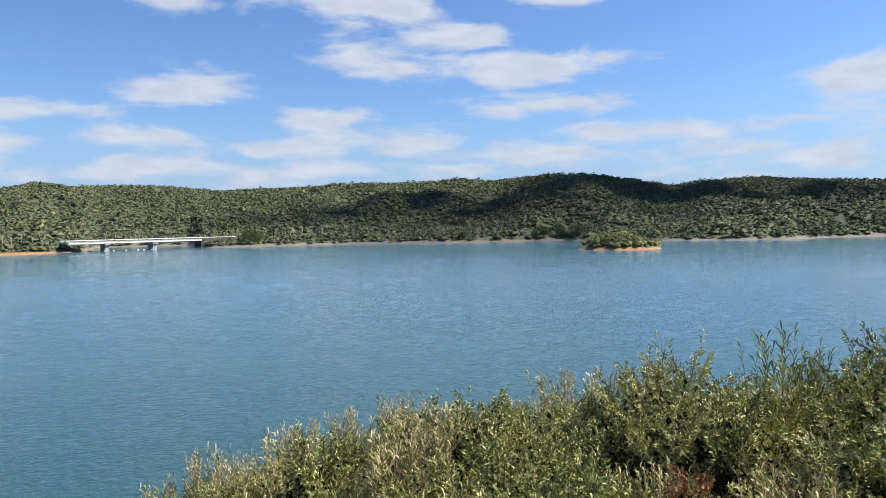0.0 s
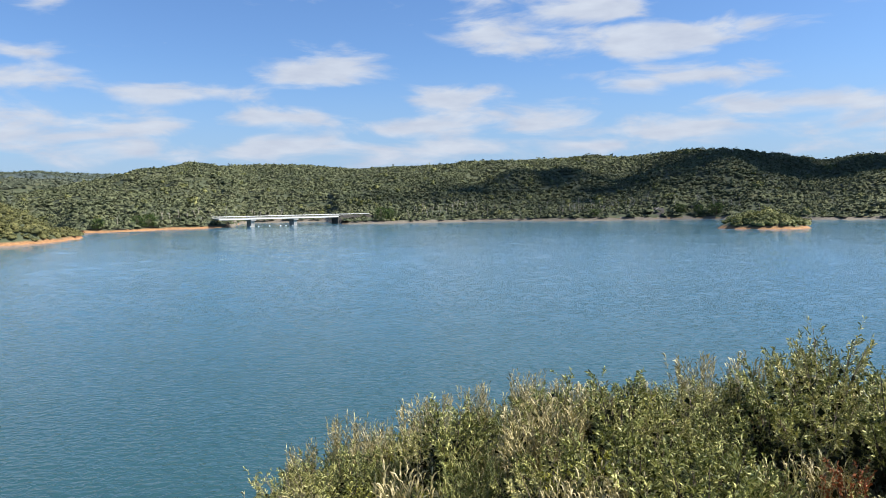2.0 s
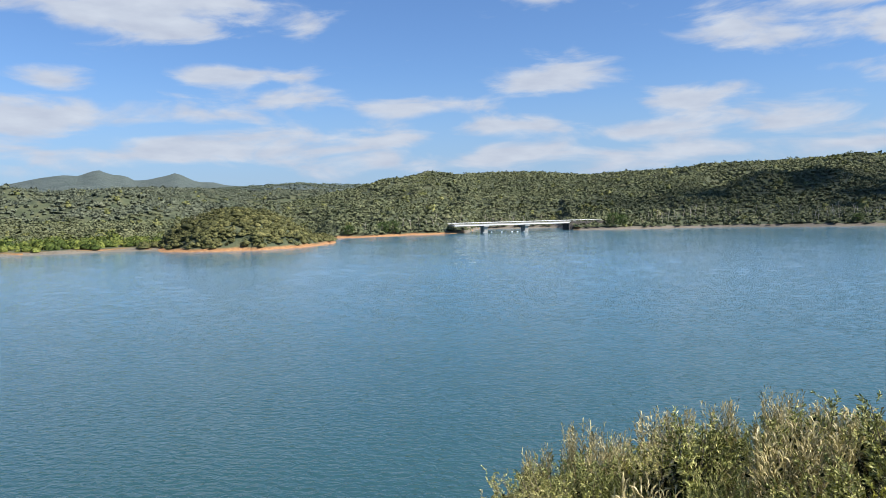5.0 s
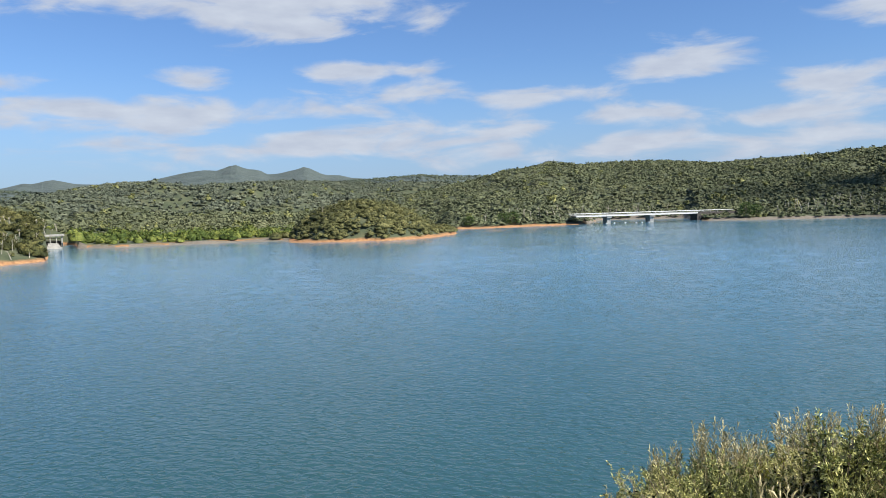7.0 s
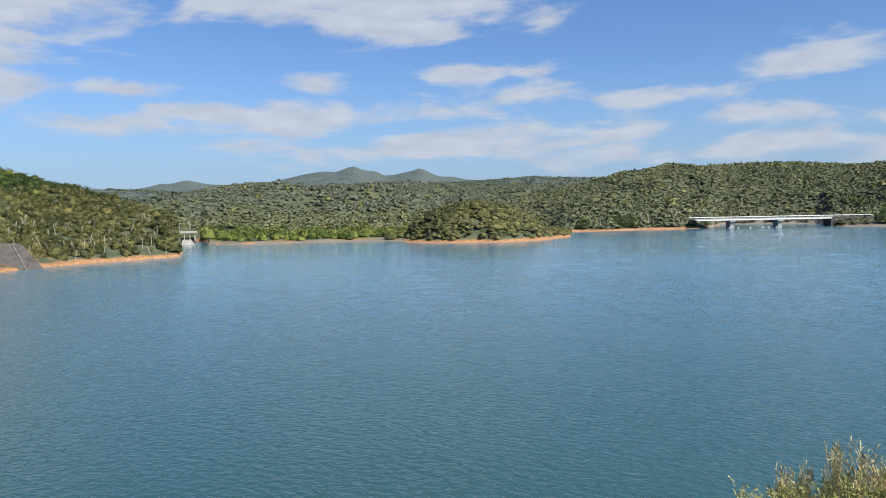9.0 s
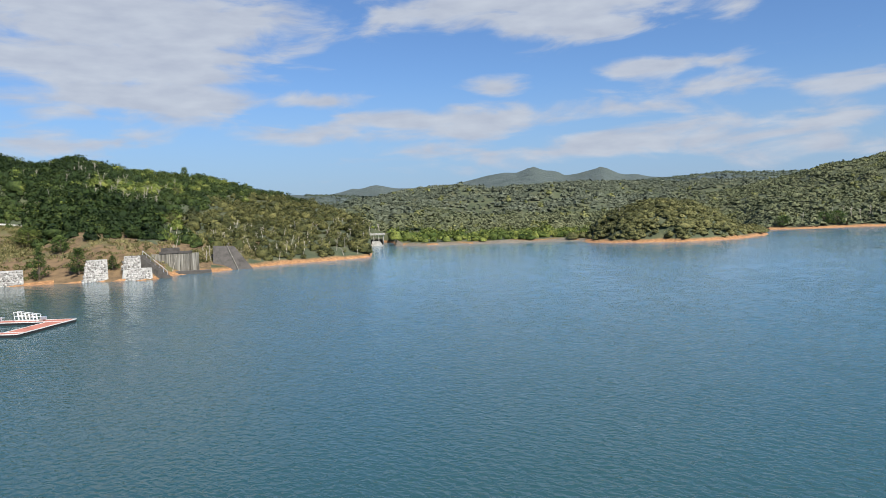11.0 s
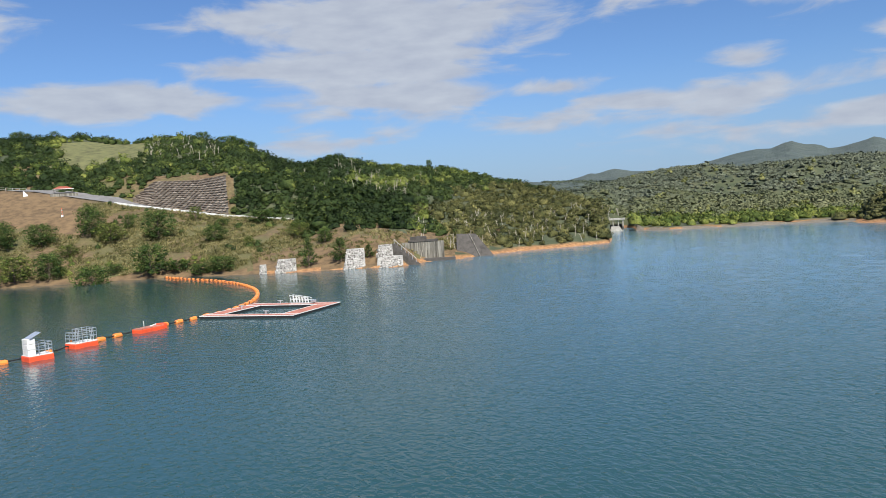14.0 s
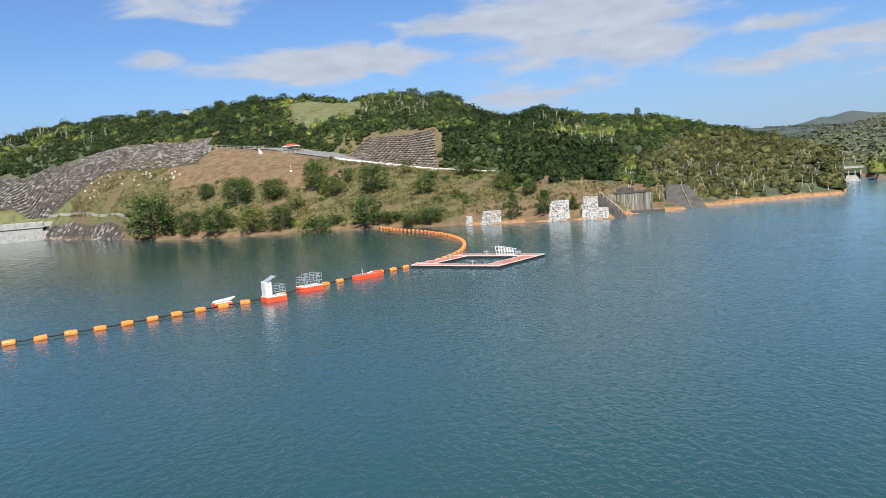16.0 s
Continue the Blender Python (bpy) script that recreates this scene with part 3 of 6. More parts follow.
def ground_height(x, y):
    x, y = np.asarray(x, float), np.asarray(y, float)
    r = np.hypot(x, y)
    az = np.degrees(np.arctan2(-x, y))
    shore = SHORE(az) + 1.5 * rolling(x, y, 22, 3)
    inland = r - shore
    bed = np.maximum(inland * 0.3, -5.0)
    bank = np.where(inland < 4, inland * 0.3, np.minimum(1.2 + (inland - 4) * 0.06, 9.0))
    land = np.where(inland < 0, bed, bank)
    for (lo, hi, far, high), power, relief in ((R_FRONT, 0.85, 2.4), (R_VALLEY, 1.15, 3.0), (R_BACK, 1.5, 1), (R_PEAKS, 1.6, 1)):
        top, dist = high(az), far(az)
        up = np.clip(inland / np.maximum(dist - shore, 30), 0, 1)
        down = np.clip((r - dist) / (dist * 0.8), 0, 1)
        lift = np.where(r < dist, up ** power, 1 - 0.6 * smooth(down))
        inside = smooth((az - lo) / 6) * smooth((hi - az) / 6)
        lumps = relief * (rolling(x, y, 170, 5) * 7.0 + rolling(x, y, 60, 6) * 2.5) * up * (1 - up) * 2 + (rolling(x, y, 380, 7) * 22 + rolling(x, y, 170, 9) * 9) * smooth((r - 1000) / 300) * up * (1 - up) * 3
        land = np.where(inland > 0, np.maximum(land, (top * lift + lumps) * inside), land)
    lo, hi, far, high = R_LEFT
    top, dist = high(az), far(az)
    t = np.clip(inland / np.maximum(dist - shore, 10), 0, 1)
    plain_rise = top * t ** 0.8 + rolling(x, y, 60, 8) * 2.5 * t * (1 - t) * 2
    rr, rz = ROAD_R(az), ROAD_Z(az)
    low = rz * np.clip(inland / np.maximum(rr - shore, 5), 0, 1) ** 0.9
    cut = rz + np.clip(r - rr - 5, 0, 14) * CUT(az)
    far_part = np.clip((r - rr - 19) / np.maximum(dist - rr - 19, 5), 0, 1)
    upper = np.where(r < rr + 19, cut, (rz + 14 * CUT(az)) + (top - rz - 14 * CUT(az)) * far_part ** 0.9)
    terraced = np.where(r < rr, low, np.where(r < rr + 5, rz, upper))
    use = smooth((az - 84) / 6) * smooth((122 - az) / 8)
    side = plain_rise * (1 - use) + terraced * use
    side = np.where(r < dist, side, top * (1 - 0.5 * smooth((r - dist) / 300)))
    inside = ((az > lo) & (inland > 0)) * smooth((hi - az) / 8)
    land = np.maximum(land, side * inside + (1 - inside) * -9)
    # wooded point across the water, and the islet
    for caz, cr, wide, deep, tall in ((43.2, 288, 31, 36, 13.2), (37.6, 303, 9, 16, 2.6), (-13.3, 296, 15.5, 14, 4.2)):
        c = bearing(caz, cr)
        a = radians(caz)
        u = (x - c.x) * math.cos(a) + (y - c.y) * math.sin(a)
        v = -(x - c.x) * math.sin(a) + (y - c.y) * math.cos(a)
        q = np.sqrt((u / wide) ** 2 + (v / deep) ** 2) * (1 + 0.07 * rolling(x, y, 17, 11))
        hump = np.where(q < 0.9, 1.0 + (tall - 1.0) * np.clip(1 - (q / 0.9) ** 2, 0, 1) ** 0.85, (1 - q) * 10)
        land = np.maximum(land, np.maximum(hump, -5))
    # the near bank at the viewpoint
    b = BUSH_Z(az)
    near = np.where(r < 3, 9.3, np.where(r < 9, 9.3 + (b - 9.3) * smooth((r - 3) / 6), np.where(r < 20, b, b - (r - 20) * 0.8)))
    near = np.where((az < -110) | (az > 160), np.where(r < 60, 9.3, 9.3 + (r - 60) * 0.05), near)
    return np.maximum(land, np.maximum(near, -5))


def mesh_from(name, verts, faces, mat, smooth_shade=True):
    me = bpy.data.meshes.new(name)
    me.from_pydata(verts, [], faces)
    me.materials.append(mat)
    if smooth_shade:
        me.polygons.foreach_set("use_smooth", [True] * len(me.polygons))
    me.update()
    return me


def grid_mesh(name, pts, mat, closed=False):
    """pts: an array rows x columns x 3."""
    n, m, _ = pts.shape
    idx = np.arange(n * m).reshape(n, m)
    if closed:
        idx = np.concatenate([idx, idx[:, :1]], 1)
    quads = np.stack([idx[:-1, :-1], idx[:-1, 1:], idx[1:, 1:], idx[1:, :-1]], -1).reshape(-1, 4)
    me = bpy.data.meshes.new(name)
    me.vertices.add(n * m)
    me.vertices.foreach_set("co", pts.reshape(-1).astype(np.float32))
    me.loops.add(quads.size)
    me.loops.foreach_set("vertex_index", quads.reshape(-1).astype(np.int32))
    me.polygons.add(len(quads))
    me.polygons.foreach_set("loop_start", np.arange(0, quads.size, 4, dtype=np.int32))
    me.polygons.foreach_set("use_smooth", np.ones(len(quads), bool))
    me.materials.append(mat)
    me.update(calc_edges=True)
    return me


def build_ground():
    az = np.concatenate([np.arange(-180, -60, 3), np.arange(-60, -34, 1), np.arange(-34, 130, 0.45), np.arange(130, 180, 3)])
    r = np.concatenate([[0.0], np.arange(0.5, 30, 1.5), np.arange(30, 150, 10), np.arange(150, 470, 2.8), np.arange(470, 1000, 11), np.geomspace(1000, 4800, 36)])
    A, Rr = np.meshgrid(np.radians(az), r)
    X, Y = -Rr * np.sin(A), Rr * np.cos(A)
    Z = ground_height(X, Y)
    ob = new("ground", grid_mesh("ground", np.stack([X, Y, Z], -1), M_SOIL, closed=True))
    me = ob.data
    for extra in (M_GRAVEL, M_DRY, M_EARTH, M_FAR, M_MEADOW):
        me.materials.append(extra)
    n, m = Z.shape
    nxt = np.concatenate([np.arange(1, m), [0]])
    fx, fy, fz = ((V[:-1] + V[1:] + V[:-1, nxt] + V[1:, nxt]) / 4 for V in (X, Y, Z))
    fr, fa = np.hypot(fx, fy), np.degrees(np.arctan2(-fx, fy))
    inland, ragged = fr - SHORE(fa), rolling(fx, fy, 9, 21) * 2
    slot = np.zeros(fr.shape, np.int32)
    slot[(fa < 27.5) & (fr > np.where(fa > 25.6, 389, 340)) & (fz < 1.3) & (fz > -3)] = 3
    slot[(fa < 17.5) & (fa > -34) & (fr > 390) & (fz < 1.3) & (fz > -3)] = 1
    # grey gravel under the bridge stands in for the dark shade there
    slot[(fa > 17.6) & (fa < 26.2) & (fr > 396) & (fz < 2.5)] = 1
    slot[(fa > 48.9) & (fa < 63.6) & (inland > -6) & (inland < 2.6) & (fr > 100)] = 1
    slot[(fa > 82) & (fa < 127) & (fr > 150) & (fr < ROAD_R(fa) + np.where(fa > 100.3, 40, 3)) & (fz > 0.62 + 0.15 * ragged)] = 2
    slot[(fa > 103.5) & (fa < 113.5) & (fr > ROAD_R(fa) - 34 + ragged) & (fr < ROAD_R(fa) + 16)] = 3
    slot[(fa > 73.4) & (fa < 84.6) & (inland > 3.5 + ragged * 0.5) & (inland < 26 + 3 * ragged)] = 2
    slot[(fa > 80.4) & (fa < 92.6) & (inland > 1.2 + ragged * 0.4) & (inland < 20 + 5 * ragged) & (fr < 230)] = 3
    slot[(fa > 93.2) & (fa < 103.6) & (fr > ROAD_R(fa) + 4) & (fr < ROAD_R(fa) + 26)] = 2
    slot[(fa > 98) & (fa < 106) & (fr > 290) & (fr < 350)] = 5
    slot[(fa > 120) & (fr > SHORE(fa) + 8) & (fr < 345)] = 5
    slot[(fa > 92) & (fa < 117) & (fr > 150) & (inland > -6) & (inland < 3.5)] = 3
    # beyond this distance the ground colour itself holds the haze
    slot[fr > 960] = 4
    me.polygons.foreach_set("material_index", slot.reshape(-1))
    return tagged(ob, "hilly ground with orange clay shores and dry scrub", "ground", kind="structure")


ground = build_ground()


def build_lake():
    """Wind waves as a mesh, their length and height fitted to the viewpoint: short chop close by, longer groups where
    only those can be told apart.
    """
    az = np.concatenate([np.arange(-180, -34, 6.0), np.arange(-34, 128, 0.36), np.arange(128, 180, 6.0)])
    rows = [0.0, 10.0, 18.0, 22.0]
    while rows[-1] < 520:
        rows.append(rows[-1] + max(0.2, rows[-1] ** 2 / 24000))
    r = np.array(rows)
    A, Rr = np.meshgrid(np.radians(az), r)
    X, Y = -Rr * np.sin(A), Rr * np.cos(A)
    step = np.maximum(np.maximum(0.2, Rr ** 2 / 24000), Rr * 0.0052)
    main = np.maximum(0.66, 3.2 * step)
    lee = 0.82 + 0.18 * smooth((X + 115) / 120)
    Z = np.zeros_like(X)
    rng = np.random.RandomState(77)
    for wave in np.geomspace(0.5, 26, 100):
        a = radians(-62) + rng.normal() * 0.7
        k = 2 * math.pi / wave
        tilt = WAVE_SLOPE * np.exp(-(np.log(wave / main) / 0.42) ** 2)
        Z += tilt / k * np.sin(k * (X * math.cos(a) + Y * math.sin(a)) + rng.uniform(0, 6.283))
    Z *= lee * np.interp(Rr, (20, 45, 90, 160, 230, 340), (1.0, 1.0, 0.9, 0.6, 0.4, 0.3)) * (np.degrees(A) > -35) * (np.degrees(A) < 129) * (Rr > 20)
    ob = new("water", grid_mesh("water", np.stack([X, Y, Z], -1), M_WATER, closed=True))
    return tagged(ob, "wind-rippled blue-green water of a reservoir", "water", kind="structure")


WAVE_SLOPE = 0.028
lake = build_lake()

# ---- forest ----
def leaf_cards(centres, normals, sizes, rng, aspect=0.78, bend=0.3):
    """Four-cornered leaves or leaf sprays: an array of corners, four for each."""
    n = len(centres)
    ref = rng.normal(size=(n, 3))
    t = np.cross(normals, ref)
    t /= np.linalg.norm(t, axis=1, keepdims=True) + 1e-9
    b = np.cross(normals, t)
    s = sizes[:, None]
    c = np.stack([centres - t * s, centres - b * s * aspect + normals * s * bend, centres + t * s, centres + b * s * aspect + normals * s * bend], 1)
    return c.reshape(-1, 3)


def cards_mesh(name, corners, mat):
    me = bpy.data.meshes.new(name)
    n = len(corners)
    me.vertices.add(n)
    me.vertices.foreach_set("co", corners.reshape(-1).astype(np.float32))
    me.loops.add(n)
    me.loops.foreach_set("vertex_index", np.arange(n, dtype=np.int32))
    me.polygons.add(n // 4)
    me.polygons.foreach_set("loop_start", np.arange(0, n, 4, dtype=np.int32))
    me.materials.append(mat)
    me.update(calc_edges=True)
    return me


def crown_points(rng, count, lumps=7, flat=0.75):
    """Points and outward directions on a lumpy crown about one metre in radius, its foot at zero."""
    lump = rng.normal(size=(lumps, 3))
    lump /= np.linalg.norm(lump, axis=1, keepdims=True)
    lump *= rng.uniform(0.25, 0.62, (lumps, 1))
    lump[:, 2] = np.abs(lump[:, 2]) * 0.9
    rad = rng.uniform(0.38, 0.62, lumps)
    which = rng.randint(0, lumps, count)
    d = rng.normal(size=(count, 3))
    d[:, 2] += 0.7
    d /= np.linalg.norm(d, axis=1, keepdims=True)
    p = lump[which] + d * rad[which][:, None] * rng.uniform(0.75, 1.08, (count, 1))
    p[:, 2] = p[:, 2] * flat + 0.45
    return p, d


def dome(rng, flat, low=False):
    """The shaded inner mass of a crown: an uneven dome, open below; low: without its skirt."""
    rows = [(0.0, 0.40 + 0.52 * flat, 1), (0.44, 0.36 + 0.38 * flat, 6), (0.72, 0.30 + 0.04 * flat, 6), (0.60, 0.0, 6)][:3 if low else 4]
    pts = []
    for rad, z, n in rows:
        for k in range(n):
            a = (k + rng.uniform(-0.3, 0.3)) * 2 * math.pi / n
            q = rad * rng.uniform(0.6, 1.25)
            pts.append((math.cos(a) * q, math.sin(a) * q, z * rng.uniform(0.82, 1.12)))
    faces = [(0, 1 + k, 1 + (k + 1) % 6) for k in range(6)]
    for base in (1,) if low else (1, 7):
        for k in range(6):
            a, b, c, d = base + k, base + (k + 1) % 6, base + 6 + k, base + 6 + (k + 1) % 6
            faces += [(a, c, d), (a, d, b)]
    return np.array(pts), np.array(faces)


def triangles_mesh(name, verts, tris, mat):
    me = bpy.data.meshes.new(name)
    me.vertices.add(len(verts))
    me.vertices.foreach_set("co", verts.reshape(-1).astype(np.float32))
    me.loops.add(tris.size)
    me.loops.foreach_set("vertex_index", tris.reshape(-1).astype(np.int32))
    me.polygons.add(len(tris))
    me.polygons.foreach_set("loop_start", np.arange(0, tris.size, 3, dtype=np.int32))
    me.polygons.foreach_set("use_smooth", np.ones(len(tris), bool))
    me.materials.append(mat)
    me.update(calc_edges=True)
    return me


def forest(name, label, region, spacing, size, cards, mat, seed, keep, jitter=0.4, lift=0.0, squat=1.0, spray=1.0, low=False):
    """region: bearing from, to, distance from, to. One sheet of trees, closely set, each an inner mass with leaf sprays over it."""
    rng = np.random.RandomState(seed)
    a0, a1, r0, r1 = region
    area = 0.5 * (r1 ** 2 - r0 ** 2) * radians(a1 - a0)
    n = int(area / spacing ** 2)
    az = rng.uniform(a0, a1, n)
    r = np.sqrt(rng.uniform(r0 ** 2, r1 ** 2, n))
    x, y = -r * np.sin(np.radians(az)), r * np.cos(np.radians(az))
    z = ground_height(x, y)
    ok = (z > 0.85) & keep(az, r, x, y, z)
    x, y, z = x[ok], y[ok], z[ok]
    n = len(x)
    flats = rng.uniform(0.6, 0.95, 14)
    kinds = [crown_points(rng, cards, rng.randint(4, 8), f) for f in flats]
    P, D = np.stack([k[0] for k in kinds]), np.stack([k[1] for k in kinds])
    domes = [dome(rng, f, low) for f in flats]
    H, hull_faces = np.stack([d[0] for d in domes]), domes[0][1]
    pick = rng.randint(0, 14, n)
    s = size * rng.uniform(0.45, 1.35, n) * np.where(rng.uniform(0, 1, n) < 0.07, 1.5, 1.0)
    tall = s * rng.uniform(0.75, 1.15, n) * squat
    turn = rng.uniform(0, 6.283, n)
    c, sn = np.cos(turn)[:, None], np.sin(turn)[:, None]

    def placed(q):
        return np.stack([(q[..., 0] * c - q[..., 1] * sn) * s[:, None] + x[:, None], (q[..., 0] * sn + q[..., 1] * c) * s[:, None] + y[:, None],
                         q[..., 2] * tall[:, None] + z[:, None]], -1)

    hull = placed(H[pick])
    centre = placed(P[pick]).reshape(-1, 3)
    d = D[pick]
    e = np.stack([d[..., 0] * c - d[..., 1] * sn, d[..., 0] * sn + d[..., 1] * c, d[..., 2]], -1).reshape(-1, 3)
    e = e + rng.normal(size=e.shape) * jitter + np.array((0, 0, lift))
    e /= np.linalg.norm(e, axis=1, keepdims=True)
    across = np.cross(e, rng.normal(size=e.shape))
    across /= np.linalg.norm(across, axis=1, keepdims=True) + 1e-9
    along = np.cross(e, across)
    half = (np.repeat(s, cards) * rng.uniform(0.55, 1.35, len(centre)) * CARD * spray * math.sqrt(30 / cards))[:, None]
    corners = np.stack([centre - across * half - along * half * 0.5, centre + across * half - along * half * 0.5, centre + along * half * 1.1 + e * half * 0.2], 1).reshape(-1, 3)
    verts = np.concatenate([hull.reshape(-1, 3), corners])
    m = H.shape[1]
    tris = np.concatenate([(hull_faces[None] + (np.arange(n) * m)[:, None, None]).reshape(-1, 3), n * m + np.arange(len(corners)).reshape(-1, 3)])
    ob = new(name, triangles_mesh(name, verts, tris, mat))
    return tagged(ob, label, "forest", kind="stuff")


CARD = 0.185


def clearing(az, r, x, y):
    """The grassy top, the slopes of blocks and the shore works, kept free of woods."""
    ragged = rolling(x, y, 14, 31)
    top = (az > 99.3 + ragged * 0.5) & (az < 104.8 + ragged * 0.5) & (r > 298 + 4 * ragged) & (r < 347 + 3 * ragged)
    wall = (az > 93.7) & (az < 101.6) & (r > ROAD_R(az)) & (r < WALL_TOP(az) + 2.5 + ragged)
    big = (az > 109.8) & (r < BIG_TOP(az) + 2 + ragged)
    works = (az > 74.2) & (az < 84) & (r < SHORE(az) + 16 + 2 * ragged)
    return top | wall | big | works


WALL_TOP = table([(93.9, 255), (96, 257), (98.9, 262.5), (100.6, 254)])
BIG_TOP = table([(109.8, 299), (112, 306), (116, 330), (120, 352), (124, 372), (130, 385)])
BIG_FOOT = table([(109.8, 283), (111.7, 272), (115.4, 284), (118.1, 308), (119.9, 311), (121.6, 318), (123.6, 340), (130, 352)])

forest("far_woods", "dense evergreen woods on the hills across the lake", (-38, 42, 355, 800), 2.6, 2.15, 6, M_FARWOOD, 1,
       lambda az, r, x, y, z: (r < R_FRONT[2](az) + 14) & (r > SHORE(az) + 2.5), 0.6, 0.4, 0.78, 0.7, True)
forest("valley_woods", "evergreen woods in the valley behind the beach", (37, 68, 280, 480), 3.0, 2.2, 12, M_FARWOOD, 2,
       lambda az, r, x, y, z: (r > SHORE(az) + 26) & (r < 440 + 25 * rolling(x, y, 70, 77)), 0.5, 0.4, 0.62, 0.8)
forest("hill_woods", "woods on the rounded hills behind the valley, coloured grey-green for haze", (36, 69, 400, 940), 3.7, 2.4, 7, M_HILLWOOD, 24,
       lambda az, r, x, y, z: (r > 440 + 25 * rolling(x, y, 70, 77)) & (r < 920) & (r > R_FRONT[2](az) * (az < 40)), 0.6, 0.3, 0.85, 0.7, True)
forest("beach_woods", "fresh green trees in a belt behind the beach", (48.5, 66, 284, 335), 3.0, 2.2, 40, M_BRIGHT, 6,
       lambda az, r, x, y, z: (r > SHORE(az) + 3) & (r < SHORE(az) + 34), spray=0.8)
def on_hillside(az, r, x, y):
    return (r < R_LEFT[2](az) + 10) & ((r > ROAD_R(az) + 6) | (az < 87 + 2 * rolling(x, y, 12, 4))) & (r > SHORE(az) + np.where(az < 76, 2.2, 8)) & ~clearing(az, r, x, y)


def stand(az, r, x, y):
    """Which stand of trees grows here: 0 dark woods, 1 fresh green, 2 grey-olive windswept, 3 woods with shade in their
    colour.
    """
    patch = rolling(x, y, 45, 51) + 0.6 * rolling(x, y, 14, 52)
    grey = (az < 77.5 + 2.5 * patch) & (r < SHORE(az) + 95 + 20 * patch)
    return np.where(grey, 2, np.where(patch + 0.22 * (az < 85) > 0.60, 1, np.where(patch + 0.8 * (np.abs(az - 86.5) < 5.5) + 0.9 * (az > 104) > 0.12, 3, 0)))


for name, label, mat, which, seed in (("hillside_woods", "thick dark green woods on the steep bank above the road", M_FOREST, 0, 3),
                                      ("young_woods", "fresh yellow-green trees in patches on the steep bank", M_BRIGHT, 1, 15),
                                      ("deep_woods", "stand of trees on the steep bank, coloured very dark for shade", M_SHADED_WOOD, 3, 17),
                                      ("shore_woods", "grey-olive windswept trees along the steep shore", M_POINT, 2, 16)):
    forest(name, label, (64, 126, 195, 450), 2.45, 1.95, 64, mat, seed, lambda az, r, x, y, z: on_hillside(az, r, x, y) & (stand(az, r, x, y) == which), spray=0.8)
forest("point_woods", "low windswept trees on the wooded point", (36, 50, 250, 335), 1.4, 1.8, 30, M_HUMP, 4,
       lambda az, r, x, y, z: (z > 0.9) & (r < 328) & (r < SHORE(az) + 8), 0.5, 0.3, 0.75, 0.62)
forest("islet_scrub", "tangled bushes crowding a small islet", (-17, -9, 278, 312), 1.5, 1.75, 50, M_LIME, 14,
       lambda az, r, x, y, z: z > 0.95, spray=0.7)
forest("roadside_woods", "dense young trees filling the cut beside the retaining wall", (85, 110.5, 225, 300), 1.75, 1.5, 46, M_SHADED_WOOD, 18,
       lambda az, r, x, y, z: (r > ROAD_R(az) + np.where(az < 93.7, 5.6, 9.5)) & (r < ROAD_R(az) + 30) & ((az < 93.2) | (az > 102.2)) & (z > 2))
forest("shade_grove", "tall trees crowding down to the dry field by the shore, coloured dark for shade", (80.6, 89.0, 190, 245), 2.1, 2.3, 46, M_SHADED_WOOD, 19,
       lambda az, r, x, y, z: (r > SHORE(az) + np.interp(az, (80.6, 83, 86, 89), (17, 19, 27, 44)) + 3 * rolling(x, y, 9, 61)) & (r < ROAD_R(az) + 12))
forest("bank_scrub", "low yellow-green bushes along the waterline of the bank", (92.5, 116.5, 170, 262), 3.4, 1.15, 46, M_BRIGHT, 26,
       lambda az, r, x, y, z: (z > 0.9) & (r < SHORE(az) + 13 + 4 * rolling(x, y, 11, 27)) & (rolling(x, y, 12, 28) > -0.35), spray=0.8)
forest("slope_scrub", "dark low bushes scattered over the dry bank", (88, 113, 180, 262), 6.5, 1.2, 46, M_FOREST, 27,
       lambda az, r, x, y, z: (r > SHORE(az) + 9) & (r < ROAD_R(az) - 2) & ((az < 103.5) | (r < ROAD_R(az) - 34)) & (rolling(x, y, 20, 29) > -0.2), spray=0.8)
forest("bright_crowns", "scattered yellow-green crowns among the far woods", (-34, 66, 300, 800), 20, 2.6, 30, M_LIME, 20,
       lambda az, r, x, y, z: ((r < R_FRONT[2](az)) | (az > 40)) & (r > SHORE(az) + 4) & (rolling(x, y, 80, 71) > -0.3))
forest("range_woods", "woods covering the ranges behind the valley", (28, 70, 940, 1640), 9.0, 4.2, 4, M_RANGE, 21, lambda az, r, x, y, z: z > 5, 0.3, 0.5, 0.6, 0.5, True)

# ---- helpers for built things ----
def part(name, bm, mat, parent, label="", kind=""):
    me = bpy.data.meshes.new(name)
    bm.to_mesh(me)
    bm.free()
    me.materials.append(mat)
    ob = new(name, me)
    ob.parent = parent
    if label or kind:
        tagged(ob, label, kind=kind)
    return ob


def thing(name, m, label, category, group="", kind=""):
    ob = new(name)
    ob.empty_display_size = 0.3
    ob.matrix_world = m
    return tagged(ob, label, category, group, kind)


def box(bm, x0, x1, y0, y1, z0, z1, bevel=0.0, m=None):
    made = bmesh.ops.create_cube(bm, size=1.0)["verts"]
    place = Matrix.Translation(((x0 + x1) / 2, (y0 + y1) / 2, (z0 + z1) / 2)) @ Matrix.Diagonal((x1 - x0, y1 - y0, z1 - z0, 1))
    bmesh.ops.transform(bm, matrix=(m @ place) if m else place, verts=made)
    if bevel:
        edges = list({e for v in made for e in v.link_edges})
        bmesh.ops.bevel(bm, geom=edges, offset=bevel, segments=2, affect="EDGES", profile=0.6)
    return bm


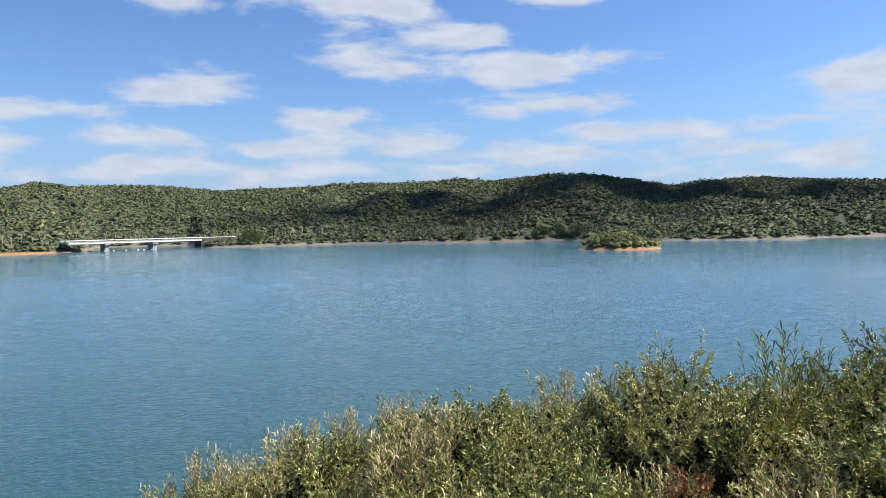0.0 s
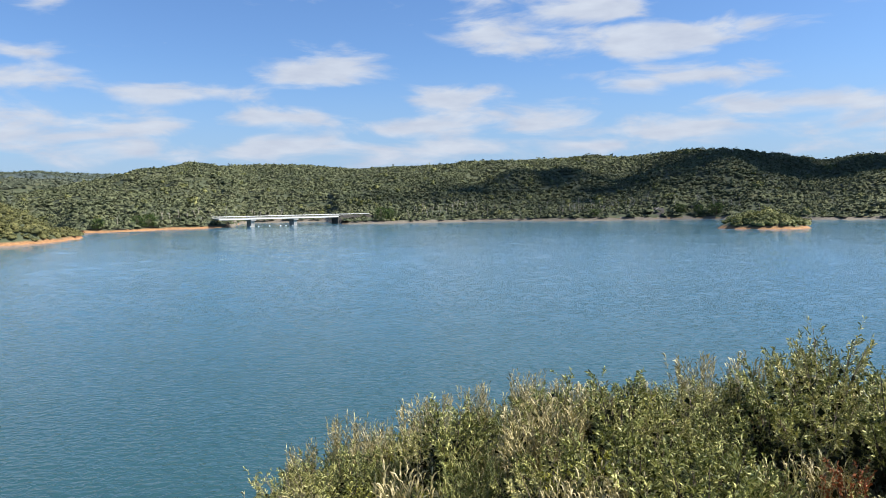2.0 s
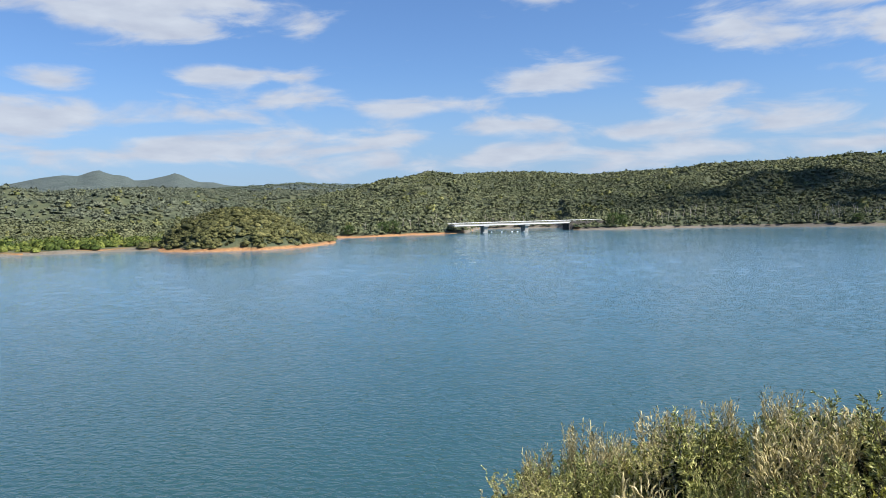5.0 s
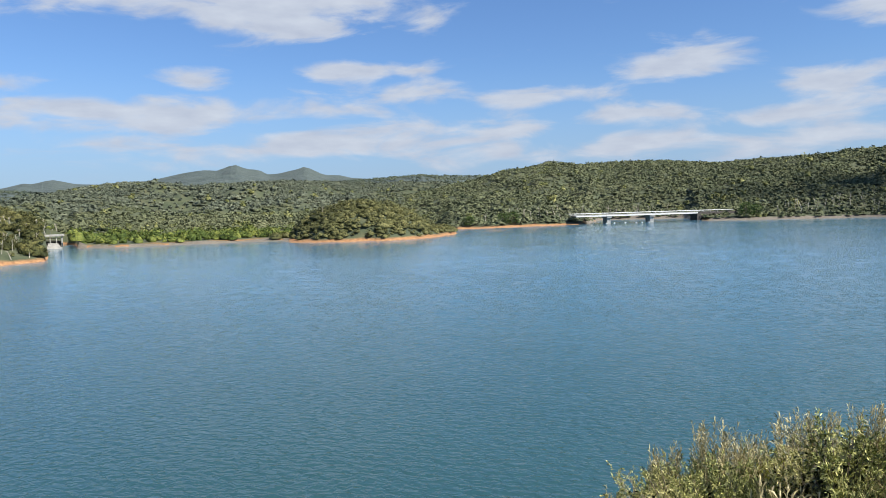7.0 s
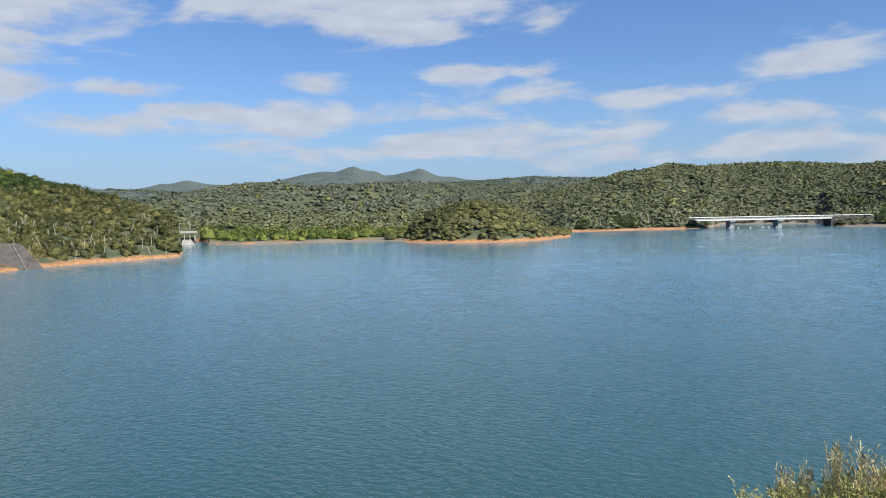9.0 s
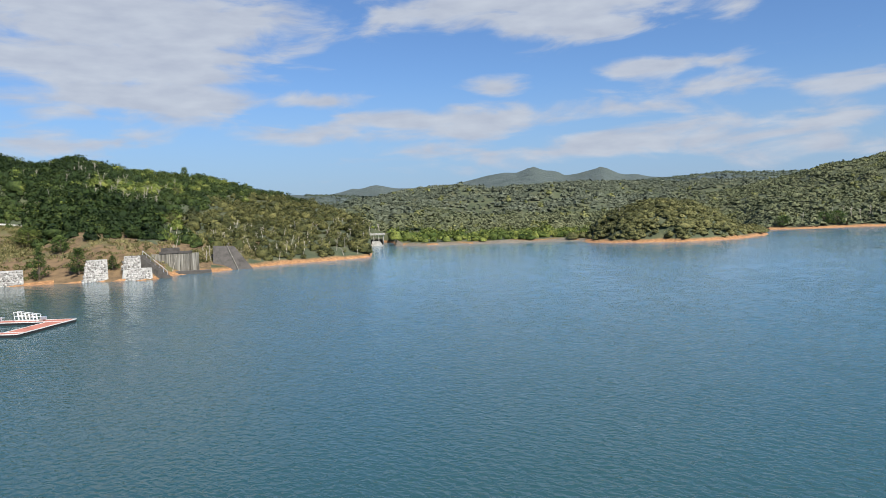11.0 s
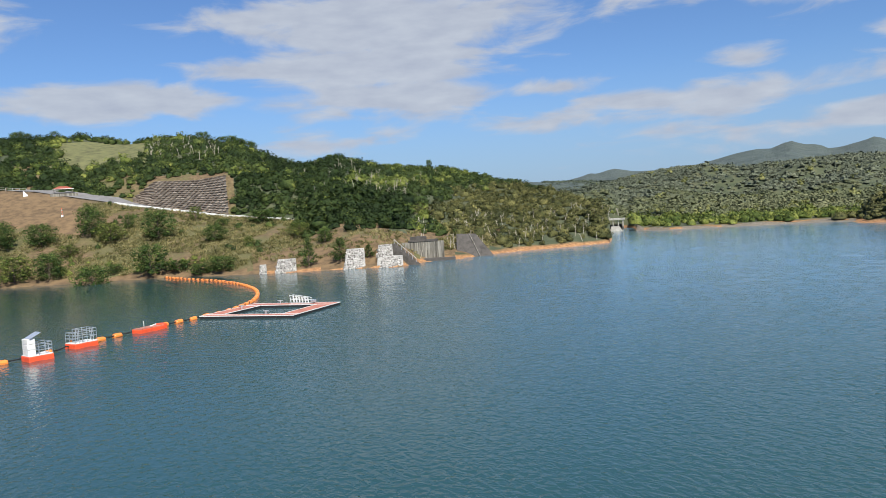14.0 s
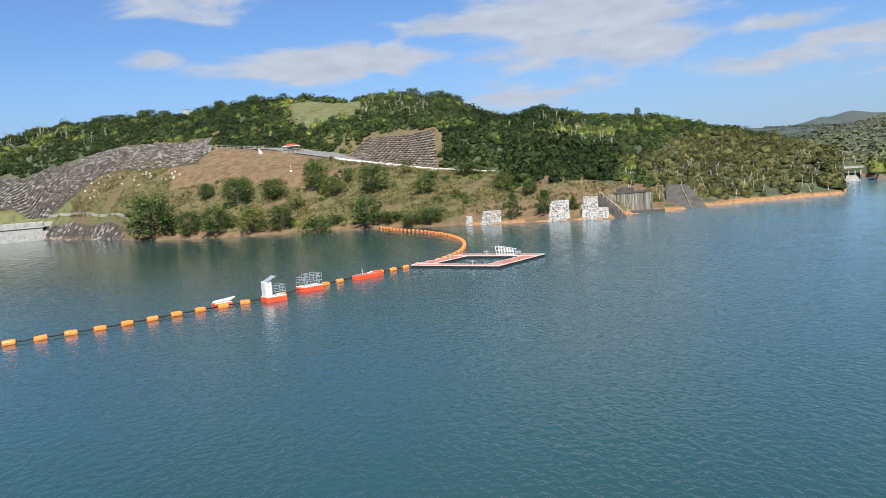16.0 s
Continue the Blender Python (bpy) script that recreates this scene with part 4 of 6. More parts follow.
def rod(bm, a, b, r=0.03, r2=None, sides=6):
    a, b = Vector(a), Vector(b)
    d = b - a
    m = Matrix.Translation((a + b) / 2) @ d.to_track_quat("Z", "Y").to_matrix().to_4x4()
    bmesh.ops.create_cone(bm, cap_ends=True, segments=sides, radius1=r, radius2=r if r2 is None else r2, depth=d.length, matrix=m)
    return bm


def at_bearing(az, r, z=0.0):
    """Local x runs to the viewer's right, y away from the viewer."""
    p = bearing(az, r, z)
    return pose(p.x, p.y, p.z, 0, 0, az)


def gz(x, y):
    return float(ground_height(x, y))


# ---- bridge across the inlet ----
def build_bridge():
    a, b = bearing(26.9, 387), bearing(18.4, 417)
    d = b - a
    length = d.length
    m = Matrix.Translation(a) @ pose(0, 0, 0, 0, 0, math.degrees(math.atan2(d.y, d.x)))
    br = thing("bridge", m, "white concrete girder bridge crossing a lake inlet", "bridge")
    part("deck", box(bmesh.new(), -2, length + 2, -3.6, 3.6, 4.35, 4.65, 0.05), M_CONCRETE, br)
    for y in (-3.3, 0.0, 3.3):
        part("girder", box(bmesh.new(), -1, length + 1, y - 0.3, y + 0.3, 3.75, 4.35, 0.04), M_WHITE if y < 0 else M_CONCRETE, br, "pale concrete girder")
    for y in (-3.5, 3.5):
        part("parapet_rail", box(bmesh.new(), -2, length + 22, y - 0.12, y + 0.12, 5.25, 5.5, 0.04), M_WHITE, br, "white guard rail")
        for k in range(int((length + 22) / 4)):
            part("rail_post", box(bmesh.new(), k * 4 - 1, k * 4 - 0.8, y - 0.08, y + 0.08, 4.3, 5.25), M_CONCRETE, br)
    for az, r in ((24.9, 399), (21.7, 408)):
        q = m.inverted() @ bearing(az, r)
        pier = part("pier", box(bmesh.new(), q.x - 1.0, q.x + 1.0, -2.6, 2.6, -4, 2.89, 0.15), M_CONCRETE, br)
        part("pier_cap", box(bmesh.new(), q.x - 1.4, q.x + 1.4, -3.4, 3.4, 2.9, 3.745, 0.08), M_CONCRETE, pier)
    for x0, x1 in ((length + 0.6, length + 4),):
        part("abutment", box(bmesh.new(), x0, x1, -3.4, 3.4, -3, 3.7, 0.1), M_DARKCON, br)
    part("approach_road", box(bmesh.new(), length + 2.1, length + 24, -3.2, 3.2, 1.0, 4.6, 0.1), M_DARKCON, br)
    for k, (az, r) in enumerate(((25.6, 392), (24.6, 391), (24.0, 393), (23.2, 395), (22.4, 396), (22.0, 396), (21.5, 398))):
        p = bearing(az, r)
        bm = bmesh.new()
        bmesh.ops.create_uvsphere(bm, u_segments=10, v_segments=6, radius=0.38, matrix=Matrix.Translation((0, 0, 0.12)) @ Matrix.Diagonal((1.2, 1, 0.8, 1)))
        me = bpy.data.meshes.new("marker_buoy")
        bm.to_mesh(me)
        bm.free()
        me.materials.append(M_WHITE)
        ob = new("marker_buoy", me)
        ob.location = p
        tagged(ob, "small white buoy floating in front of the bridge", "buoy", "buoys before the bridge")


build_bridge()


# ---- spillway gate in the cove ----
def build_gate():
    g = thing("spillway_gate", at_bearing(64.75, 300), "grey concrete spillway gate with a flat slab roof", "spillway")
    part("roof_slab", box(bmesh.new(), -3.4, 3.4, -1.5, 3.5, 4.3, 4.95, 0.06), M_CONCRETE, g, "pale concrete roof slab")
    for x in (-3.0, 2.6):
        part("side_wall", box(bmesh.new(), x - 0.25, x + 0.25, -1.0, 3.2, -3, 4.3, 0.05), M_CONCRETE, g)
    for x in (-1.2, 0.8):
        part("column", box(bmesh.new(), x - 0.15, x + 0.15, -0.9, -0.6, 0.8, 4.3, 0.03), M_CONCRETE, g)
    for z in (2.9, 3.6):
        part("beam", box(bmesh.new(), -2.75, 2.35, -0.85, -0.65, z - 0.1, z + 0.1), M_DARKCON, g)
    part("gate_leaf", box(bmesh.new(), -2.7, 2.3, 0.6, 0.9, -3, 2.6), M_DARKCON, g, "dark steel gate leaf")
    bm = bmesh.new()
    for k in range(7):
        box(bm, -1.9 - k * 0.12, 1.3 + k * 0.25, -1.2 - k * 0.9, -0.3 - k * 0.9, -3, 1.9 - k * 0.36)
    part("chute_steps", bm, M_CONCRETE, g, "stepped concrete chute")


build_gate()


# ---- shore works on the left bank ----
def stone_mesh(seed):
    rng = random.Random(seed)
    bm = bmesh.new()
    bmesh.ops.create_icosphere(bm, subdivisions=1, radius=1.0)
    for v in bm.verts:
        v.co *= rng.uniform(0.75, 1.15)
    return bm


def gabion(az0, az1, r, z0, z1, lean, label):
    """A wall of pale stones between two bearings, its face leaning back."""
    mid = (az0 + az1) / 2
    w = abs(az0 - az1) * math.pi / 180 * r
    h = z1 - z0
    g = thing("gabion_wall", at_bearing(mid, r, z0), label, "gabion wall", "gabion walls on the shore")
    def slant(x, z):
        f = min(1.0, max(0.0, z / h))
        return x if x > 0 else x * (1 - 0.45 * f)

    bm = bmesh.new()
    shear = Matrix.Shear("XY", 4, (0, lean / h))
    box(bm, -w / 2, w / 2, 0.25, 3.4, -1.5 - z0, h - 0.15, 0.05)
    bmesh.ops.transform(bm, matrix=shear, verts=bm.verts)
    for v in bm.verts:
        v.co.x = slant(v.co.x, v.co.z)
    part("core", bm, M_CONCRETE, g, "grey packed core")
    rng = random.Random(int(az0 * 10))
    bases = [stone_mesh(k) for k in range(4)]
    pts, faces = [], []
    step = 0.4
    for i in range(int(w / step)):
        for j in range(int((h + 0.6) / step)):
            src = bases[rng.randrange(4)]
            s = Vector((rng.uniform(0.19, 0.34), rng.uniform(0.10, 0.17), rng.uniform(0.16, 0.27)))
            z = -0.5 + (j + 0.5) * step + rng.uniform(-0.11, 0.11)
            c = Vector((-w / 2 + (i + 0.5) * step + rng.uniform(-0.13, 0.13) + (0.2 if j % 2 else 0), 0.2 + z * lean / h + rng.uniform(-0.06, 0.06), z))
            c.x = slant(c.x, z)
            turn = Matrix.Rotation(rng.uniform(0, 6.28), 3, "Y")
            base = len(pts)
            src.verts.index_update()
            pts += [c + turn @ Vector((v.co.x * s.x, v.co.y * s.y, v.co.z * s.z)) for v in src.verts]
            faces += [[base + v.index for v in f.verts] for f in src.faces]
    for src in bases:
        src.free()
    st = new("stones", mesh_from("stones", pts, faces, M_STONE, False))
    st.parent = g
    tagged(st, "pale broken stones", kind="stuff")
    return g


gabion(85.85, 84.1, 167.5, 0.0, 4.5, 2.8, "tall leaning wall of white stones at the water")
gabion(83.3, 81.95, 167.5, 2.6, 5.0, 1.3, "upper tier of white stones above the water")
gabion(83.15, 81.2, 164.5, 0.0, 2.5, 1.5, "lower tier of white stones at the water's edge")
gabion(91.0, 89.3, 171.5, 0.2, 3.1, 1.2, "low wall of white stones under dry grass")
gabion(92.1, 91.5, 173.5, 0.3, 2.1, 0.8, "short stub of white stones beside a bush")


def build_quay():
    q = thing("concrete_wall", at_bearing(79.6, 178), "stained grey concrete wall of panels above the shore", "retaining wall")
    w = 10.2
    for k in range(5):
        x0 = -w / 2 + k * w / 5
        part("panel", box(bmesh.new(), x0 + 0.03, x0 + w / 5 - 0.03, 0, 0.9, -1.0, 4.7, 0.04), M_STAINED, q)
    part("core", box(bmesh.new(), -w / 2 + 0.1, w / 2 - 0.1, 0.3, 1.4, -1.2, 4.5), M_DARKCON, q)
    part("cap", box(bmesh.new(), -3.4, 3.7, -0.15, 1.2, 4.72, 5.2, 0.05), M_DARKCON, q, "dark weathered cap beam")
    part("upper_block", box(bmesh.new(), -3.0, 1.0, 0.3, 1.6, 5.2, 6.0, 0.05), M_DARKCON, q, "mossy upper block")
    part("footing", box(bmesh.new(), -w / 2 - 1, w / 2 + 2.5, -1.8, 0.0, -1.5, 0.75, 0.1), M_DARKCON, q)
    s = thing("stairway", at_bearing(81.35, 168), "dark concrete stairway running down to the water", "stairs")
    for k in range(16):
        bm = bmesh.new()
        box(bm, -2.1 + k * 0.33, -0.7 + k * 0.33, 1.6 - k * 0.22, 2.1 - k * 0.22, -1.2, 5.0 - k * 0.31)
        part("step", bm, M_DARKCON, s)
    bm = bmesh.new()
    for k in range(7):
        x, y, z = -1.3 + k * 0.78, 1.8 - k * 0.52, 5.0 - k * 0.73
        rod(bm, (x, y, z - 0.3), (x, y, z + 0.9), 0.05)
    rod(bm, (-1.3, 1.8, 5.9), (3.38, -1.32, 1.52), 0.05)
    part("handrail", bm, M_STEEL, s, "grey steel handrail")
    a = thing("boat_ramp", at_bearing(75.6, 183), "dark weathered concrete apron sloping into the lake", "ramp")
    bm = bmesh.new()
    pts = [(-4.6, 0.0, -1.0), (5.4, -0.5, -1.0), (0.4, 4.0, 5.6), (-4.4, 4.0, 5.8), (-4.6, 6, -1.6), (5.4, 6, -1.6), (0.4, 7, 4.4), (-4.4, 7, 4.6)]
    vs = [bm.verts.new(p) for p in pts]
    for f in ((0, 1, 2, 3), (7, 6, 5, 4), (0, 4, 5, 1), (1, 5, 6, 2), (2, 6, 7, 3), (3, 7, 4, 0)):
        bm.faces.new([vs[i] for i in f])
    part("slab", bm, M_DARKCON, a)
    bm = bmesh.new()
    rod(bm, (1.6, -0.35, -0.9), (-1.2, 4.0, 5.75), 0.12)
    part("kerb", bm, M_STAINED, a, "weathered kerb on the apron")
    f = thing("boat_ramp", at_bearing(-5.6, 421), "dark stone ramp on the far shore with pale kerbs", "ramp")
    bm = bmesh.new()
    pts = [(-7, 0, 0.3), (9, 0, 0.3), (7, 8, 6.2), (2, 8, 6.6), (-7, 1.5, -0.5), (9, 1.5, -0.5), (7, 9, 5.4), (2, 9, 5.4)]
    vs = [bm.verts.new(p) for p in pts]
    for fc in ((0, 1, 2, 3), (7, 6, 5, 4), (0, 4, 5, 1), (1, 5, 6, 2), (2, 6, 7, 3), (3, 7, 4, 0)):
        bm.faces.new([vs[i] for i in fc])
    part("slab", bm, M_DARKCON, f)
    part("kerb", rod(bmesh.new(), (-2, 0.2, 0.5), (4.2, 8, 6.6), 0.2), M_CONCRETE, f, "pale kerb on the ramp")


build_quay()


def terrain_frame(az, r, lift=0.0):
    """Local x to the right along the slope, y up the slope, z out of it."""
    p = bearing(az, r)
    p.z = gz(p.x, p.y)
    q, s = bearing(az, r + 2.5), bearing(az - 0.4, r)
    q.z, s.z = gz(q.x, q.y), gz(s.x, s.y)
    up, side = (q - p).normalized(), (s - p).normalized()
    n = side.cross(up).normalized()
    side = up.cross(n)
    m = Matrix((side, up, n)).transposed().to_4x4()
    m.translation = p + n * lift
    return m


def block_slope(name, label, az0, az1, foot, top, cols, rows, size, as_parts, skip=None, seed=1, pale=0.0, face=M_BLOCK):
    """A slope faced with rows of stepped concrete blocks laid on the ground."""
    rng = random.Random(seed)
    root = thing(name, at_bearing((az0 + az1) / 2, float(foot((az0 + az1) / 2)), 0), label, "block wall")
    inv = root.matrix_world.inverted()
    grid = np.array([[[*(inv @ (terrain_frame(az, float(foot(az) + (top(az) - foot(az)) * j / rows), 0.12).translation))] for az in np.linspace(az0, az1, cols + 1)] for j in range(rows + 1)])
    # dark sheet behind the blocks paints in the shade of their joints
    back = new("backing", grid_mesh("backing", grid, M_DARKCON))
    back.parent = root
    tagged(back, "dark concrete backing standing for shade in the joints")
    w, h, d = size
    bm = bmesh.new()
    box(bm, -w / 2, w / 2, -h / 2, h / 2, -0.2, d, 0.0)
    for v in bm.verts:
        if v.co.z > 0 and v.co.y > 0:
            v.co.y -= h * 0.22
    me = bpy.data.meshes.new("block")
    bm.to_mesh(me)
    me.materials.append(face)
    me2 = me.copy()
    me2.materials.clear()
    me2.materials.append(M_CONCRETE)
    pts, faces, caps, cap_faces = [], [], [], []
    for j in range(rows):
        for i in range(cols):
            az = az0 + (az1 - az0) * (i + 0.5 + (0.25 if j % 2 else -0.25)) / cols
            r = float(foot(az) + (top(az) - foot(az)) * (j + 0.5) / rows)
            if skip and skip(az, r):
                continue
            m = inv @ terrain_frame(az, r, 0.1) @ pose(rng.uniform(-0.06, 0.06), rng.uniform(-0.05, 0.05), rng.uniform(-0.05, 0.08))
            if as_parts:
                ob = new("block", me2 if rng.random() < pale else me)
                ob.parent = root
                ob.matrix_local = m
            else:
                base = len(pts)
                bm.verts.index_update()
                pts += [m @ v.co for v in bm.verts]
                faces += [[base + v.index for v in f.verts] for f in bm.faces]
                # white caps put the sunlight on block tops into colour and shape
                if rng.random() < 0.30 + 0.25 * j / rows:
                    base, c = len(caps), rng.uniform(0.16, 0.30)
                    caps += [m @ Vector((x * c, h * 0.05 + y * 0.11, d + 0.02 + z * 0.05)) for x in (-1, 1) for y in (-1, 1) for z in (-1, 1)]
                    cap_faces += [[base + q for q in f] for f in ((0, 1, 3, 2), (4, 6, 7, 5), (0, 4, 5, 1), (2, 3, 7, 6), (1, 5, 7, 3), (0, 2, 6, 4))]
    if pts:
        ob = new("blockwork", mesh_from("blockwork", pts, faces, M_BLOCK, False))
        ob.parent = root
        tagged(ob, "rows of small weathered blocks", kind="stuff")
        ob = new("capwork", mesh_from("capwork", caps, cap_faces, M_WHITE, False))
        ob.parent = root
        tagged(ob, "pale caps standing for sunlit tops of the blocks", kind="stuff")
    bm.free()
    return root


ROAD_EDGE = lambda az: ROAD_R(az) + 5.2
block_slope("retaining_wall", "brown block retaining wall stepped up the slope above the road", 93.9, 100.3, ROAD_EDGE, WALL_TOP, 20, 15, (1.08, 0.66, 0.42), True, None, 3, 0.0, M_WALLBLOCK)
block_slope("slope_revetment", "grey block revetment covering a wide hillside cutting", 110.3, 126.5, BIG_FOOT, BIG_TOP, 70, 26, (1.0, 0.72, 0.5), False, None, 4)
LOW_FOOT = lambda az: SHORE(az) - 3.0
LOW_TOP = lambda az: SHORE(az) + 7.0
block_slope("shore_revetment", "low revetment of grey blocks along the waterline", 116.9, 122.0, LOW_FOOT, LOW_TOP, 38, 6, (1.2, 0.8, 0.3), True, None, 5, 0.06)


def build_dam():
    d = thing("dam_abutment", at_bearing(123.7, 312), "grey concrete dam wing wall at the water", "dam wall")
    part("wall", box(bmesh.new(), -22, 9.5, 0, 3, -5, 4.6, 0.15), M_CONCRETE, d)
    part("crest_beam", box(bmesh.new(), -22.2, 9.9, -0.35, 3.2, 4.62, 6.9, 0.15), M_CONCRETE, d, "pale crest beam")
    part("buttress", box(bmesh.new(), 9.0, 11.5, -1.2, 2, -5, 3.4, 0.1), M_CONCRETE, d)
    part("landing", box(bmesh.new(), 9.6, 16, 0, 3, 4.9, 6.6, 0.1), M_CONCRETE, d)


build_dam()


# ---- road, kerb, fence and shelter ----
def build_road():
    az = np.arange(84.0, 108.01, 0.25)
    climb, reach = table([(98.3, 0.2), (100.3, 1.1), (101.2, 2.3), (104.5, 2.2), (106, 1.4), (108, 0.4)]), table([(98.3, 4.6), (100.2, 5.1), (101.2, 8.6), (106, 8.0), (108, 5)])
    pts = np.array([[[*bearing(a, float(ROAD_R(a)) + 0.4 + f * float(reach(a)), float(ROAD_Z(a)) + 0.16 + f * float(climb(a)))] for a in az] for f in (0, 0.5, 1)])
    tagged(new("road", grid_mesh("road", pts, M_ASPHALT)), "narrow grey road along the hillside", "road", kind="structure")
    kerb = thing("guard_kerb", Matrix.Identity(4), "white concrete guard kerb along the road edge", "kerb")
    for k, a in enumerate(np.arange(86.6, 101.6, 0.5)):
        p, q = (bearing(b, float(ROAD_R(b)) - 0.1, float(ROAD_Z(b))) for b in (a, a + 0.47))
        bm = bmesh.new()
        m = Matrix.Translation((p + q) / 2) @ (q - p).to_track_quat("X", "Z").to_matrix().to_4x4()
        n = (q - p).length / 2
        part("kerb_section", box(bm, -n, n, -0.15, 0.15, -0.5, 0.42, 0.03, m), M_WHITE, kerb)
    fence = thing("crest_fence", Matrix.Identity(4), "thin grey post fence along the top of the cutting", "fence")
    bm = bmesh.new()
    old = None
    for a in np.arange(106.9, 112.2, 0.4):
        p = bearing(a, float(np.interp(a, (106.9, 110.6, 112.2), (272, 280, 284))))
        p.z = gz(p.x, p.y)
        part("post", rod(bmesh.new(), p - Vector((0, 0, 0.3)), p + Vector((0, 0, 1.3)), 0.09), M_CONCRETE, fence)
        if old:
            rod(bm, old + Vector((0, 0, 1.2)), p + Vector((0, 0, 1.2)), 0.05)
            rod(bm, old + Vector((0, 0, 0.6)), p + Vector((0, 0, 0.6)), 0.05)
        old = p
    part("rails", bm, M_CONCRETE, fence)
    low = thing("path_kerb", Matrix.Identity(4), "pale kerb of a path low on the bank", "kerb")
    for a in np.arange(116.6, 121.4, 0.6):
        p, q = (bearing(b, float(SHORE(b)) + 12.5, 0) for b in (a, a + 0.56))
        p.z, q.z = gz(p.x, p.y), gz(q.x, q.y)
        m = Matrix.Translation((p + q) / 2) @ (q - p).to_track_quat("X", "Z").to_matrix().to_4x4()
        n = (q - p).length / 2
        part("kerb_section", box(bmesh.new(), -n, n, -0.2, 0.2, -0.4, 0.55, 0.03, m), M_CONCRETE, low)


build_road()


def build_shelter():
    z = float(ROAD_Z(104.7))
    s = thing("roadside_shelter", at_bearing(104.7, 262, z + 0.5) @ Matrix.Scale(0.84, 4), "small open shelter with a red tiled roof by the road", "shelter")
    bm = bmesh.new()
    vs = [bm.verts.new(p) for p in ((-3.6, -2.2, 2.3), (3.6, -2.2, 2.3), (3.6, 2.2, 2.3), (-3.6, 2.2, 2.3), (-1.6, 0, 3.2), (1.6, 0, 3.2))]
    for f in ((0, 1, 5, 4), (1, 2, 5), (2, 3, 4, 5), (3, 0, 4), (3, 2, 1, 0)):
        bm.faces.new([vs[i] for i in f])
    roof = part("roof", bm, M_TILE, s, "red tiled hip roof")
    part("ridge_tile", rod(bmesh.new(), (-1.7, 0, 3.22), (1.7, 0, 3.22), 0.11), M_TILE, roof)
    part("eave_board", box(bmesh.new(), -3.62, 3.62, -2.26, -2.2, 2.16, 2.34), M_WHITE, roof, "pale eave board")
    for x, y in ((-3.1, -1.8), (3.1, -1.8), (3.1, 1.8), (-3.1, 1.8)):
        part("post", box(bmesh.new(), x - 0.12, x + 0.12, y - 0.12, y + 0.12, -0.5, 2.35), M_STAINED, s)
    part("low_wall", box(bmesh.new(), -4.5, 4.8, -2.9, -2.6, -0.6, 0.5, 0.03), M_STAINED, s)
    c = thing("marker_wall", at_bearing(107.0, 263, gz(*bearing(107.0, 263).xy)) @ Matrix.Scale(0.6, 4), "short white wedge of wall beside the road", "wall")
    bm = bmesh.new()
    vs = [bm.verts.new(p) for p in ((-1.0, 0, -0.4), (1.6, 0, -0.4), (1.0, 0, 1.0), (-0.8, 0, 3.0), (-1.0, 0.6, -0.4), (1.6, 0.6, -0.4), (1.0, 0.6, 1.0), (-0.8, 0.6, 3.0))]
    for f in ((0, 1, 2, 3), (7, 6, 5, 4), (0, 4, 5, 1), (1, 5, 6, 2), (2, 6, 7, 3), (3, 7, 4, 0)):
        bm.faces.new([vs[i] for i in f])
    part("wedge", bm, M_WHITE, c)
    p = bearing(104.9, 240)
    g = thing("gauge_pole", Matrix.Translation((p.x, p.y, gz(p.x, p.y))), "thin red and white gauge pole on the bank", "pole")
    for k in range(6):
        part("band", rod(bmesh.new(), (0, 0, k * 0.45 - 0.2), (0, 0, k * 0.45 + 0.25), 0.07, sides=8), M_WHITE if k % 2 == 0 else M_RED, g)
    part("footing", box(bmesh.new(), -0.3, 0.3, -0.3, 0.3, -0.4, 0.5, 0.05), M_WHITE, g)


build_shelter()


# ---- floating boom, rafts and dock ----
BOOM = [(-57.0, -45.5), (-59.8, -41.2), (-64.2, -35.6), (-69.4, -30.8), (-75.2, -25.0), (-80.5, -21.9), (-84.9, -19.4), (-91.3, -15.2), (-96.7, -11.2), (-100.9, -8.4),
        (-106.5, -6.6), (-112.6, -5.4), (-119.8, -5.0), (-127.7, -5.3), (-135.6, -6.4), (-144, -8.4), (-153.3, -11.4), (-163, -15.6), (-174, -21.6), (-188.6, -29.2)]


def spline(points, step):
    """Evenly spaced places along a smooth line through the points."""
    p = np.array([points[0], *points, points[-1]], float)
    fine = []
    for i in range(1, len(p) - 2):
        for t in np.linspace(0, 1, 24, endpoint=False):
            a, b, c, d = p[i - 1], p[i], p[i + 1], p[i + 2]
            fine.append(0.5 * (2 * b + (c - a) * t + (2 * a - 5 * b + 4 * c - d) * t * t + (3 * b - a - 3 * c + d) * t ** 3))
    fine = np.array(fine)
    run = np.concatenate([[0], np.cumsum(np.hypot(*np.diff(fine, axis=0).T))])
    at = np.arange(0, run[-1], step)
    return np.stack([np.interp(at, run, fine[:, 0]), np.interp(at, run, fine[:, 1])], 1)


